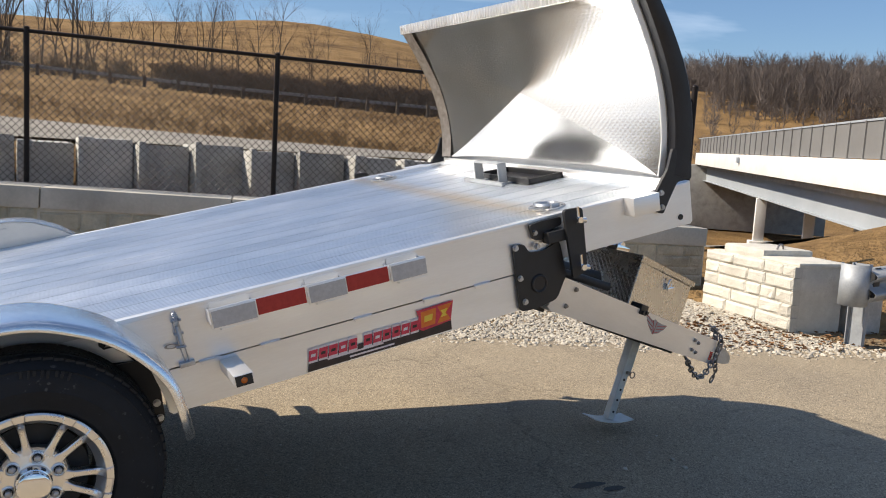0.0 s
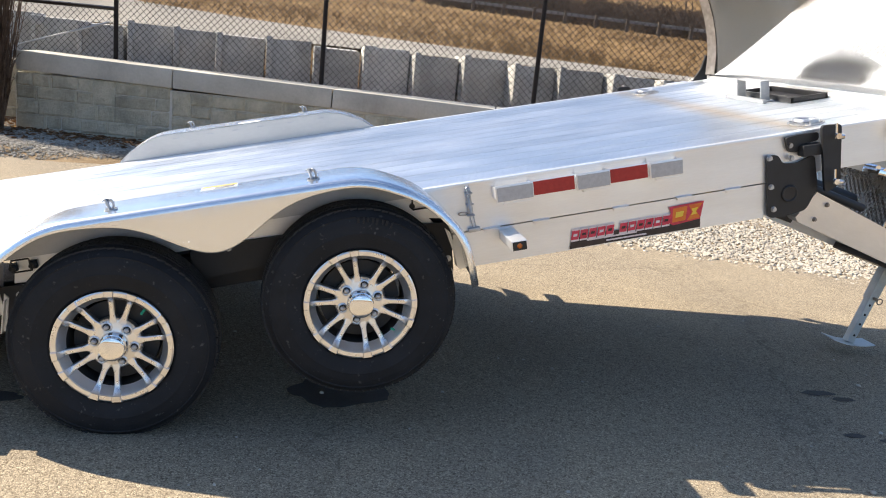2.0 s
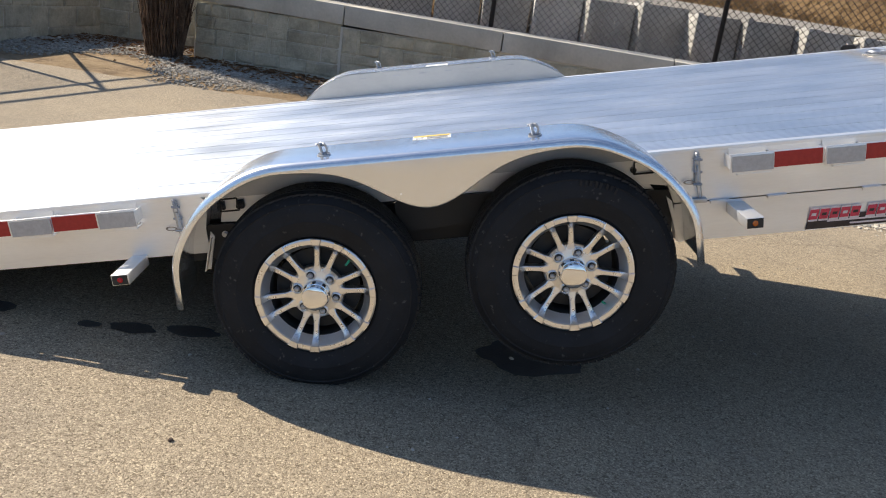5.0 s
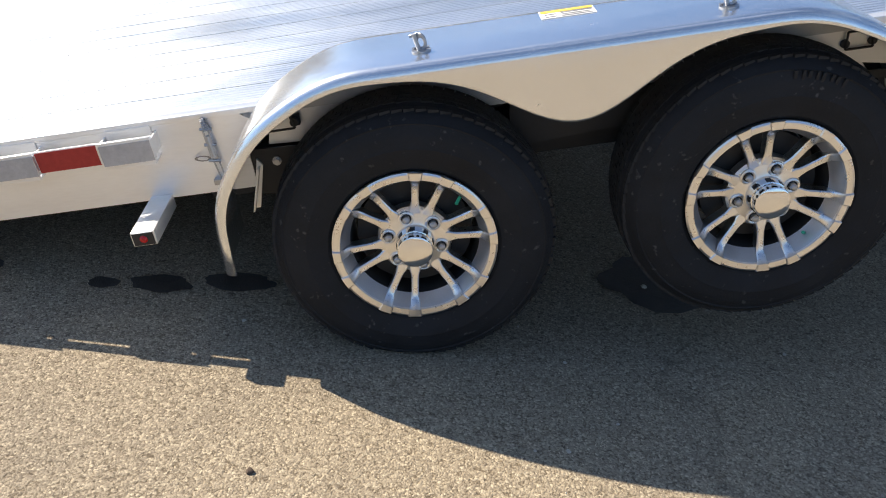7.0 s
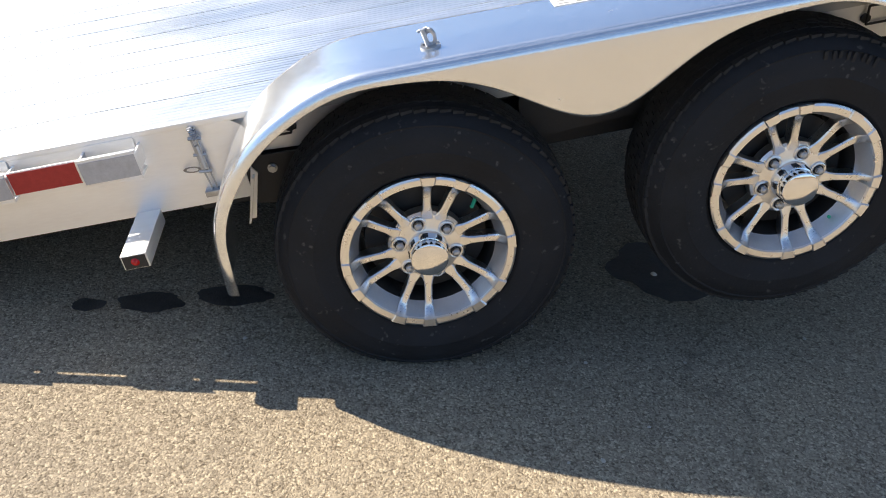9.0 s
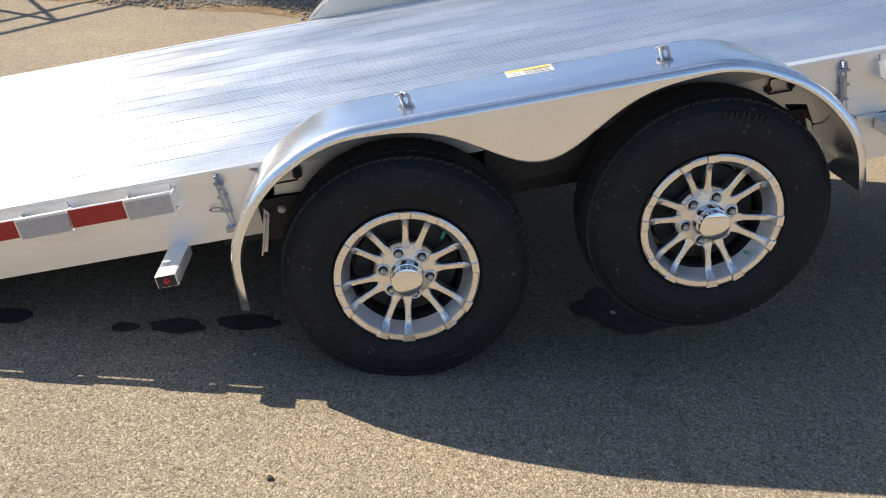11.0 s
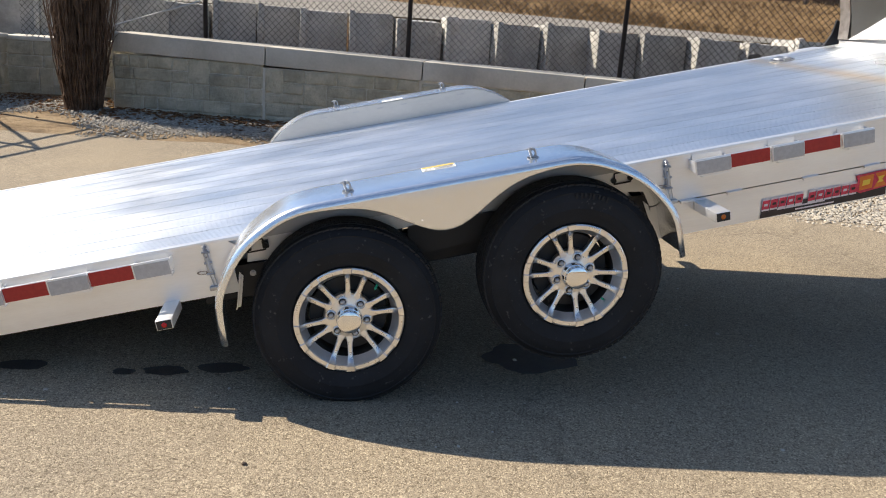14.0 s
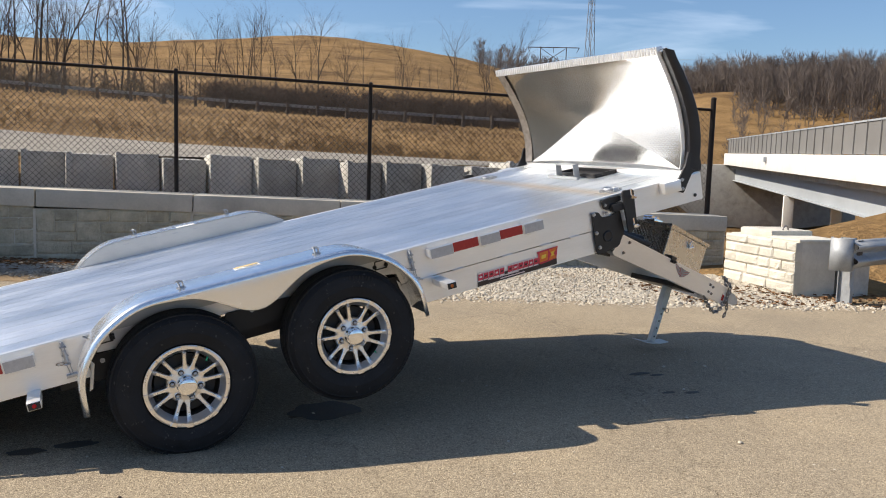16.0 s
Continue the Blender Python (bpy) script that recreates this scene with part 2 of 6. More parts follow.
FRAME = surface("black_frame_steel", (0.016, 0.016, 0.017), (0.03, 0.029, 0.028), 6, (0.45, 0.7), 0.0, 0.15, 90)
TRIM = surface("black_trim", (0.008, 0.008, 0.011), (0.018, 0.018, 0.022), 8, (0.28, 0.42), 0.0, 0.05, 150)
TAPE_W = surface("silver_reflective_tape", (0.42, 0.42, 0.43), (0.52, 0.52, 0.53), 60, (0.3, 0.4), 0.25, 0.05, 300)
TAPE_R = surface("red_reflective_tape", (0.36, 0.022, 0.02), (0.46, 0.035, 0.03), 60, (0.3, 0.42), 0.1, 0.05, 300)
DECAL_K = surface("black_vinyl", (0.02, 0.016, 0.016), (0.05, 0.03, 0.03), 20, (0.3, 0.4), 0.0, 0.0)
DECAL_R = surface("red_vinyl", (0.55, 0.03, 0.06), (0.75, 0.06, 0.1), 30, (0.3, 0.4), 0.0, 0.0)
DECAL_P = surface("pale_vinyl", (0.75, 0.6, 0.58), (0.85, 0.75, 0.72), 30, (0.3, 0.4), 0.0, 0.0)
DECAL_O = surface("orange_vinyl", (0.75, 0.12, 0.02), (0.8, 0.25, 0.03), 25, (0.3, 0.4), 0.0, 0.0)
DECAL_Y = surface("yellow_vinyl", (0.85, 0.55, 0.04), (0.9, 0.65, 0.1), 25, (0.3, 0.4), 0.0, 0.0)
WHITE = surface("white_label", (0.72, 0.72, 0.7), (0.82, 0.82, 0.8), 30, (0.4, 0.5), 0.0, 0.0)
FADED = surface("faded_grey_ink", (0.34, 0.33, 0.33), (0.46, 0.45, 0.45), 30, (0.4, 0.6), 0.3, 0.0)
GREY_INK = surface("grey_ink", (0.18, 0.18, 0.18), (0.3, 0.3, 0.3), 30, (0.4, 0.6), 0.0, 0.0)
LENS_R = surface("red_lens", (0.45, 0.01, 0.01), (0.6, 0.02, 0.02), 60, (0.1, 0.2), 0.0, 0.05, 300)
LENS_A = surface("amber_lens", (0.55, 0.13, 0.02), (0.7, 0.2, 0.03), 60, (0.1, 0.2), 0.0, 0.05, 300)
GREEN = surface("green_plastic", (0.02, 0.35, 0.2), (0.03, 0.45, 0.26), 60, (0.4, 0.5), 0.0, 0.0)
CHAINM = surface("chain_steel", (0.25, 0.22, 0.2), (0.42, 0.39, 0.36), 30, (0.35, 0.6), 0.9, 0.2, 200)
GALV = surface("galvanised_steel", (0.29, 0.31, 0.33), (0.41, 0.43, 0.45), 9, (0.5, 0.65), 0.35, 0.08, 60, dirt=(0.3, 0.29, 0.27), dscale=3, damount=0.4)
ASPHALT = asphalt_material()
STAIN = surface("wet_oil_stain", (0.03, 0.027, 0.024), (0.075, 0.067, 0.056), 15, (0.5, 0.7), 0.0, 0.6, 90, object_space=False)
CONC = surface("grey_concrete", (0.32, 0.315, 0.295), (0.44, 0.43, 0.40), 2.2, (0.8, 0.92), 0.0, 0.6, 35, dirt=(0.2, 0.19, 0.165), dscale=1.3, damount=0.6,
               vary=0.08, object_space=False, dist=0.01)
COPE = surface("cast_coping", (0.40, 0.372, 0.31), (0.55, 0.51, 0.435), 1.6, (0.8, 0.92), 0.0, 0.45, 40, dirt=(0.24, 0.22, 0.19), dscale=1.1, damount=0.55,
               vary=0.05, object_space=False, dist=0.008)
STONE = surface("split_stone", (0.37, 0.335, 0.245), (0.55, 0.50, 0.375), 7, (0.82, 0.95), 0.0, 1.0, 30, dirt=(0.19, 0.18, 0.135), dscale=2.4, damount=0.7,
                vary=0.1, object_space=False, dist=0.02)
PALE = surface("pale_cast_stone", (0.54, 0.51, 0.44), (0.68, 0.65, 0.57), 3.0, (0.82, 0.95), 0.0, 0.9, 22, dirt=(0.42, 0.38, 0.3), dscale=2, damount=0.4,
               vary=0.07, object_space=False, dist=0.02)
MORTAR = surface("recessed_joint", (0.50, 0.47, 0.40), (0.62, 0.585, 0.50), 6, (0.9, 0.98), 0.0, 0.5, 40, object_space=False)
BARRIER = surface("cast_barrier_concrete", (0.37, 0.36, 0.33), (0.56, 0.54, 0.495), 5.0, (0.82, 0.95), 0.0, 0.6, 30, dirt=(0.16, 0.155, 0.14), dscale=1.2,
                  damount=0.7, vary=0.14, object_space=False, dist=0.012)
GRASS = surface("dry_winter_grass", (0.15, 0.090, 0.038), (0.35, 0.225, 0.102), 0.16, (0.9, 1.0), 0.0, 1.0, 3.5, (1, 1, 1), 0.5,
                (0.055, 0.034, 0.019), 0.07, 0.75, object_space=False, dist=0.25, spec=0.1)
DIRT = surface("bare_brown_dirt", (0.22, 0.155, 0.088), (0.40, 0.30, 0.185), 2.2, (0.9, 1.0), 0.0, 0.9, 25, dirt=(0.09, 0.06, 0.04), dscale=3, damount=0.8,
               object_space=False, dist=0.04, spec=0.15)
ROAD = surface("pale_gravel_road", (0.20, 0.18, 0.15), (0.29, 0.265, 0.22), 0.7, (0.9, 1.0), 0.0, 0.5, 12, object_space=False, dist=0.03)
GRAVEL = surface("pale_gravel", (0.33, 0.295, 0.235), (0.60, 0.55, 0.46), 14, (0.8, 0.95), 0.0, 0.5, 120, dirt=(0.22, 0.17, 0.12), dscale=2.2, damount=0.5,
                 object_space=False)
GREYG = surface("grey_gravel", (0.14, 0.122, 0.095), (0.50, 0.465, 0.395), 22, (0.8, 0.95), 0.0, 0.5, 120, dirt=(0.14, 0.09, 0.055), dscale=1.6, damount=0.75,
                object_space=False)
RUSTY = surface("weathered_rail", (0.16, 0.15, 0.14), (0.24, 0.225, 0.21), 2, (0.6, 0.8), 0.2, 0.1, 20, object_space=False)
BARK = surface("bare_bark", (0.075, 0.058, 0.045), (0.14, 0.112, 0.088), 1.5, (0.85, 0.95), 0.0, 0.3, 8, object_space=False, spec=0.1)
TWIG = surface("bare_twigs", (0.085, 0.06, 0.047), (0.15, 0.108, 0.085), 1.5, (0.85, 0.95), 0.0, 0.0, 8, object_space=False, spec=0.1)
BRUSH = surface("bare_brush", (0.055, 0.041, 0.032), (0.125, 0.096, 0.076), 0.6, (0.85, 0.95), 0.0, 0.0, 8, object_space=False, spec=0.1)
# distance haze is mixed into this greyed twig colour
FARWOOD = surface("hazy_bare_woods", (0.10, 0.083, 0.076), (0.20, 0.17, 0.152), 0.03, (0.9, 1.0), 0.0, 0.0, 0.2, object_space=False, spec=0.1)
WEED = surface("dry_weeds", (0.10, 0.062, 0.03), (0.24, 0.16, 0.08), 0.5, (0.9, 1.0), 0.0, 0.0, 3, object_space=False, spec=0.1)
LEAF = surface("dead_leaves", (0.09, 0.045, 0.022), (0.30, 0.17, 0.085), 9, (0.7, 0.9), 0.0, 0.0, 60, object_space=False, spec=0.2)
SHRUB = surface("dead_shrub_stems", (0.06, 0.038, 0.026), (0.21, 0.14, 0.095), 9, (0.8, 0.95), 0.0, 0.2, 60, object_space=False, spec=0.15)
VINYL = surface("black_vinyl_coating", (0.010, 0.0070, 0.0055), (0.022, 0.015, 0.012), 12, (0.24, 0.36), 0.0, 0.0, spec=0.5)
PIPE = surface("fence_pipe_coating", (0.008, 0.0055, 0.0045), (0.018, 0.012, 0.010), 12, (0.4, 0.55), 0.0, 0.1, 150, spec=0.22)
BRIDGEW = surface("pale_bridge_concrete", (0.62, 0.61, 0.58), (0.72, 0.71, 0.68), 0.5, (0.8, 0.9), 0.0, 0.2, 9, dirt=(0.5, 0.48, 0.44), dscale=0.4,
                  damount=0.4, object_space=False)
BRIDGEG = surface("grey_bridge_steel", (0.30, 0.33, 0.36), (0.36, 0.39, 0.42), 0.6, (0.5, 0.6), 0.0, 0.05, 9, object_space=False)
RAILG = surface("grey_rail_panel", (0.15, 0.147, 0.142), (0.19, 0.187, 0.18), 0.6, (0.6, 0.7), 0.0, 0.05, 9, object_space=False)
FELT = surface("fabric_marker", (0.5, 0.04, 0.03), (0.6, 0.06, 0.05), 9, (0.7, 0.8))


# ---- mesh helpers ----
def box(bm, lo, hi, bevel=0.0, m=None):
    """An axis-aligned box from corner to corner, with eased edges."""
    r = bmesh.ops.create_cube(bm, size=1)
    vs = r["verts"]
    c = [(a + b) / 2 for a, b in zip(lo, hi)]
    s = [abs(b - a) for a, b in zip(lo, hi)]
    bmesh.ops.scale(bm, verts=vs, vec=s)
    bmesh.ops.translate(bm, verts=vs, vec=c)
    if bevel:
        es = list({e for v in vs for e in v.link_edges})
        out = bmesh.ops.bevel(bm, geom=es, offset=bevel, segments=2, affect="EDGES", profile=0.6)
        vs = list({v for f in out["faces"] for v in f.verts} | {v for v in vs if v.is_valid})
    if m:
        bmesh.ops.transform(bm, matrix=m, verts=[v for v in vs if v.is_valid])
    return bm


def rod(bm, a, b, r1, r2=None, n=10, caps=True):
    """A round bar or taper from a to b."""
    a, b = Vector(a), Vector(b)
    d = b - a
    mt = Matrix.Translation((a + b) / 2) @ d.to_track_quat("Z", "Y").to_matrix().to_4x4()
    bmesh.ops.create_cone(bm, cap_ends=caps, segments=n, radius1=r1, radius2=r1 if r2 is None else r2, depth=d.length, matrix=mt)
    return bm


def prism(bm, outline, y0, y1):
    """A plate with an outline in (x, z), from y0 to y1."""
    a = [bm.verts.new((x, y0, z)) for x, z in outline]
    b = [bm.verts.new((x, y1, z)) for x, z in outline]
    fs = [bm.faces.new(a), bm.faces.new(b[::-1])]
    for i in range(len(outline)):
        j = (i + 1) % len(outline)
        fs.append(bm.faces.new((a[j], a[i], b[i], b[j])))
    return fs


def lathe(bm, profile, n=64, closed=False):
    """Turns a profile of (radius, y) about the y axis."""
    rings = []
    for r, y in profile:
        rings.append([bm.verts.new((r * math.cos(2 * math.pi * i / n), y, r * math.sin(2 * math.pi * i / n))) for i in range(n)])
    k = len(rings)
    for a in range(k if closed else k - 1):
        p, q = rings[a], rings[(a + 1) % k]
        for i in range(n):
            j = (i + 1) % n
            bm.faces.new((p[i], p[j], q[j], q[i]))
    return bm


def torus(bm, centre, axis, R, r, n=20, k=8, stretch=1.0, turn=0.0):
    q = Vector(axis).to_track_quat("Z", "Y").to_matrix().to_4x4()
    mt = Matrix.Translation(centre) @ q @ Matrix.Rotation(turn, 4, "Z")
    rings = []
    for i in range(n):
        t = 2 * math.pi * i / n
        rings.append([bm.verts.new(mt @ Vector(((R + r * math.cos(f)) * math.cos(t) * stretch, (R + r * math.cos(f)) * math.sin(t), r * math.sin(f))))
                      for f in (2 * math.pi * j / k for j in range(k))])
    for i in range(n):
        a, b = rings[i], rings[(i + 1) % n]
        for j in range(k):
            bm.faces.new((a[j], b[j], b[(j + 1) % k], a[(j + 1) % k]))
    return bm


def mesh_from(name, bm, mat, smooth=35):
    bmesh.ops.recalc_face_normals(bm, faces=bm.faces)
    me = bpy.data.meshes.new(name)
    if smooth:
        lim = radians(smooth)
        for f in bm.faces:
            f.smooth = True
        for e in bm.edges:
            if len(e.link_faces) == 2 and e.calc_face_angle(0) > lim:
                e.smooth = False
    bm.to_mesh(me)
    bm.free()
    me.materials.append(mat)
    return me


def part(name, bm, mat, parent=None, label="", m=None, smooth=35):
    """Links a bmesh as one mesh object under a thing or a part."""
    ob = new(name, mesh_from(name, bm, mat, smooth))
    if parent:
        ob.parent = parent
    if m is not None:
        ob.matrix_basis = m
    if label:
        tagged(ob, label)
    return ob


def thing(name, label, category, m=None, group="", kind=""):
    ob = new(name)
    if m is not None:
        ob.matrix_basis = m
    return tagged(ob, label, category, group, kind)


def share(name, me, parent, m, label=""):
    ob = new(name, me)
    ob.parent = parent
    ob.matrix_basis = m
    if label:
        tagged(ob, label)
    return ob


def raw(name, verts, faces, mat):
    me = bpy.data.meshes.new(name)
    me.from_pydata(verts, [], faces)
    me.update()
    me.materials.append(mat)
    return me


def BM():
    return bmesh.new()


# ---- ground ----
SLOPE = -0.246
WALL_L, WALL_R = -2.55, 8.05


def wall_y(x):
    return 6.87 + SLOPE * x


def sm(a, b, x):
    t = np.clip((x - a) / (b - a), 0, 1)
    return t * t * (3 - 2 * t)


def yard(x, y):
    return 0.03 * np.maximum(0, y - 2.8)


def land(x, y):
    """Height of the ground: the yard, the bank held up by the wall, fields, and hills."""
    x, y = np.asarray(x, float), np.asarray(y, float)
    dx, dy = x, y + 3.5
    r = np.hypot(dx, dy) + 1e-6
    az = np.degrees(np.arctan2(dx, dy))
    z0 = yard(x, np.minimum(y, 9)) * (1 - sm(9, 20, x))
    # the bank behind the wall, by angles of height seen from the yard
    lr = np.log(r)
    e14 = 0.1 - 0.010 * az
    e20 = 1.15 - 0.042 * az
    e50 = 3.25 - 0.033 * az
    e75 = 3.7 - 0.03 * az
    left = 6.75 + 1.15 * np.exp(-((az - 17) / 9.5) ** 2) - 3.2 * sm(23, 40, az)
    right = 4.1 + 0.5 * np.exp(-((az - 42) / 9) ** 2)
    e260 = np.maximum(left, 2.2)
    ks = [math.log(v) for v in (14, 20, 50, 75, 260)]
    es = [e14, e20, e50, e75, e260]
    e = es[0] + 0 * r
    for i in range(4):
        t = np.clip((lr - ks[i]) / (ks[i + 1] - ks[i]), 0, 1)
        e = np.where(lr > ks[i], es[i] + (es[i + 1] - es[i]) * t, e)
    zb = 1.45 + r * np.tan(np.radians(e))
    zb = np.where(r > 260, 1.45 + 260 * np.tan(np.radians(e260)) - (r - 260) * 0.01, zb)
    d = (y - (6.87 + SLOPE * np.maximum(x, -2.5) + 1.0 * (1 - sm(-2.5, -2.3, x)))) * 0.971
    z_near = 0.72 + 0.62 * sm(1.75, 2.2, d)
    zb = z_near + (zb - z_near) * sm(2.6, 6.5, d)
    # low ground under the bridge, the far field and the wooded ridge behind it
    zr = z0 - 3.2 * sm(12, 48, r) + (1.45 + 230 * np.tan(np.radians(5.0)) + 3.0) * sm(75, 235, r)
    zr = zr + 25 * sm(235, 420, r)
    zr = zr + 1.25 * np.exp(-(((x - 13.5) / 3.2) ** 2 + ((y - 4.0) / 3.0) ** 2))
    w_right = sm(33, 44, az) * sm(9.2, 11.5, r) * (1 - sm(100, 120, az))
    behind = sm(0.22, 0.42, d) * (1 - sm(8.0, 8.5, x) * (1 - sm(14, 40, r)))
    front = z0 + 10 * sm(60, 300, r)
    z = front + (zb - front) * behind
    return z + (zr - z) * np.clip(w_right, 0, 1)


def ground():
    """One sheet from the yard to the horizon."""
    rs = list(np.arange(0.0, 6.0, 0.5)) + list(np.arange(6.0, 16.0, 0.16))
    while rs[-1] < 3000:
        rs.append(rs[-1] * 1.055)
    n = 400
    th = np.linspace(0, 2 * math.pi, n, endpoint=False)
    R, T = np.meshgrid(np.array(rs[1:]), th, indexing="ij")
    X, Y = R * np.sin(T), R * np.cos(T) - 3.5
    Z = land(X, Y)
    far = sm(25, 120, R)
    bump = np.array([noise.noise(Vector((a * 0.035, b * 0.035, 0))) + 0.4 * noise.noise(Vector((a * 0.11, b * 0.11, 3))) for a, b in zip(X.ravel(), Y.ravel())]).reshape(X.shape)
    Z = Z + bump * (0.05 * sm(13, 18, R) * (Z > 0.5) + 1.1 * far) - 0.02
    verts = [(0, -3.5, -0.02)] + list(zip(X.ravel().tolist(), Y.ravel().tolist(), Z.ravel().tolist()))
    faces = [(0, 1 + (j + 1) % n, 1 + j) for j in range(n)]
    for i in range(len(rs) - 2):
        a, b = 1 + i * n, 1 + (i + 1) * n
        for j in range(n):
            k = (j + 1) % n
            faces.append((a + j, a + k, b + k, b + j))
    me = raw("ground", verts, faces, GRASS)
    for p in me.polygons:
        p.use_smooth = True
    return tagged(new("ground", me), "dry brown winter grassland rising to hills", "ground", kind="structure")


def edge_y(x):
    """Where the asphalt ends and the gravel begins."""
    if x > 3.0:
        y = 3.85 - 0.4 * (x - 3.0)
    else:
        y = 3.85 + (3.0 - x) * 0.42
    y = min(y, 5.6 + 0.12 * (-2 - x) if x < -2 else 5.6)
    return y + 0.10 * noise.noise(Vector((x * 1.6, 0, 0))) + 0.05 * noise.noise(Vector((x * 5, 2, 0)))


def strip(name, x0, x1, step, lo, hi, lift, mat, label, category, rows=2):
    """A strip of ground between two lines y = lo(x) and y = hi(x)."""
    xs = np.arange(x0, x1 + step / 2, step)
    vs, fs = [], []
    for x in xs:
        a, b = lo(x), hi(x)
        for k in range(rows):
            y = a + (b - a) * k / (rows - 1)
            vs.append((float(x), float(y), float(land(x, y) if lift[1] else yard(x, y)) + lift[0]))
    for i in range(len(xs) - 1):
        for k in range(rows - 1):
            p = i * rows + k
            fs.append((p, p + rows, p + rows + 1, p + 1))
    return tagged(new(name, raw(name, vs, fs, mat)), label, category, kind="structure")


ground()
strip("pavement", -16, 16, 0.2, lambda x: -14.0, edge_y, (0.0, 0), ASPHALT, "worn tan-grey asphalt yard with fine aggregate", "pavement", 14)
strip("gravel_bed", -6, 9.4, 0.2, lambda x: edge_y(x) - 0.12, lambda x: wall_y(max(x, -2.5)) + (0.9 if x < -2.6 else 0) if x < 8.0 else wall_y(8.0), (-0.006, 0), DIRT,
      "brown dirt under loose gravel beside the asphalt", "ground", 12)
strip("verge", 6.4, 16.0, 0.2, lambda x: edge_y(x) - 0.1, lambda x: edge_y(x) + 2.0, (-0.003, 0), DIRT, "bare brown dirt verge with leaf litter", "ground", 8)
strip("road", -60, 60, 1.0, lambda x: wall_y(x) + 3.3 - 0.03 * x, lambda x: wall_y(x) + 7.0 - 0.1 * x if x < 40 else wall_y(x) + 3.4, (0.05, 1), ROAD, "pale gravel road above the blocks", "road", 8)


def stones(name, label, count, region, size, mat, seed):
    """Loose stones, far too many to count, as one mesh."""
    rng = np.random.default_rng(seed)
    t = (1 + 5 ** 0.5) / 2
    base = np.array([(-1, t, 0), (1, t, 0), (-1, -t, 0), (1, -t, 0), (0, -1, t), (0, 1, t), (0, -1, -t), (0, 1, -t), (t, 0, -1), (t, 0, 1), (-t, 0, -1), (-t, 0, 1)]) / 1.9
    tri = np.array([(0, 11, 5), (0, 5, 1), (0, 1, 7), (0, 7, 10), (0, 10, 11), (1, 5, 9), (5, 11, 4), (11, 10, 2), (10, 7, 6), (7, 1, 8), (3, 9, 4), (3, 4, 2), (3, 2, 6), (3, 6, 8),
                    (3, 8, 9), (4, 9, 5), (2, 4, 11), (6, 2, 10), (8, 6, 7), (9, 8, 1)])
    vs, fs = [], []
    for i in range(count):
        x, y = region(rng)
        s = size * float(rng.lognormal(0, 0.35))
        a = rng.uniform(0, 6.28)
        v = base * (1 + rng.uniform(-0.22, 0.22, (12, 1))) * (s, s * rng.uniform(0.6, 0.95), s * rng.uniform(0.45, 0.75))
        c, q = math.cos(a), math.sin(a)
        v = np.stack((v[:, 0] * c - v[:, 1] * q + x, v[:, 0] * q + v[:, 1] * c + y, v[:, 2] + float(yard(x, y)) + s * 0.12), 1)
        fs.append(tri + 12 * i)
        vs.append(v)
    me = raw(name, np.concatenate(vs).tolist(), np.concatenate(fs).tolist(), mat)
    return tagged(new(name, me), label, "gravel", kind="stuff")


def bed_right(rng):
    x = rng.uniform(2.6, 7.4)
    lo, hi = edge_y(x), wall_y(x) - 0.05
    if x > 6.6:
        hi = min(hi, 4.4)
    return x, lo + (hi - lo) * rng.uniform(0, 1) ** 1.15


def bed_left(rng):
    x = rng.uniform(-4.6, 1.2)
    hi = wall_y(max(x, -2.5)) + (0.7 if x < -2.6 else 0)
    lo = max(edge_y(x), hi - 2.2)
    for _ in range(30):
        f = rng.uniform(0, 1)
        y = hi - 0.05 - (hi - lo) * f
        reach = (0.95 if x > -2.7 else 0.75) + 0.55 * noise.noise(Vector((x * 1.1, y * 1.1, 5)))
        if rng.uniform(0, 1) < (reach - f) * 2.2 + 0.03:
            break
    return x, y


def edge_scatter(rng):
    x = rng.uniform(2.2, 8)
    return x, edge_y(x) + rng.normal(-0.08, 0.12)


stones("gravel", "pale tan crushed gravel in a bed below the wall", 30000, bed_right, 0.0115, GRAVEL, 3)
stones("gravel", "grey and tan gravel with dead leaves below the wall", 30000, bed_left, 0.0108, GREYG, 4)
stones("gravel", "stray gravel along the edge of the asphalt", 900, edge_scatter, 0.017, GRAVEL, 5)


def yard_pebbles(rng):
    return rng.uniform(-3.0, 6.5), rng.uniform(-2.4, 3.6)


stones("gravel", "tiny stray pebbles lying on the asphalt", 260, yard_pebbles, 0.0065, GRAVEL, 6)


def dead_leaves(name, label, count, region, seed):
    """Curled leaves lying about, as one mesh."""
    rng = np.random.default_rng(seed)
    vs, fs = [], []
    for i in range(count):
        x, y = region(rng)
        a, L = rng.uniform(0, 6.28), rng.uniform(0.018, 0.042)
        c, q = math.cos(a), math.sin(a)
        z = float(yard(x, y)) + rng.uniform(0.006, 0.024)
        o = len(vs)
        for p, w, h in ((-1, 0, 0.004), (0, -0.45, 0.012), (1, 0, 0.002), (0, 0.45, 0.010), (0, 0, -0.002)):
            p, w = p * L, w * L
            vs.append((x + p * c - w * q, y + p * q + w * c, z + h * rng.uniform(0.3, 1.6)))
        fs += [(o, o + 1, o + 4), (o + 1, o + 2, o + 4), (o + 2, o + 3, o + 4), (o + 3, o, o + 4)]
    return tagged(new(name, raw(name, vs, fs, LEAF)), label, "leaves", kind="stuff")


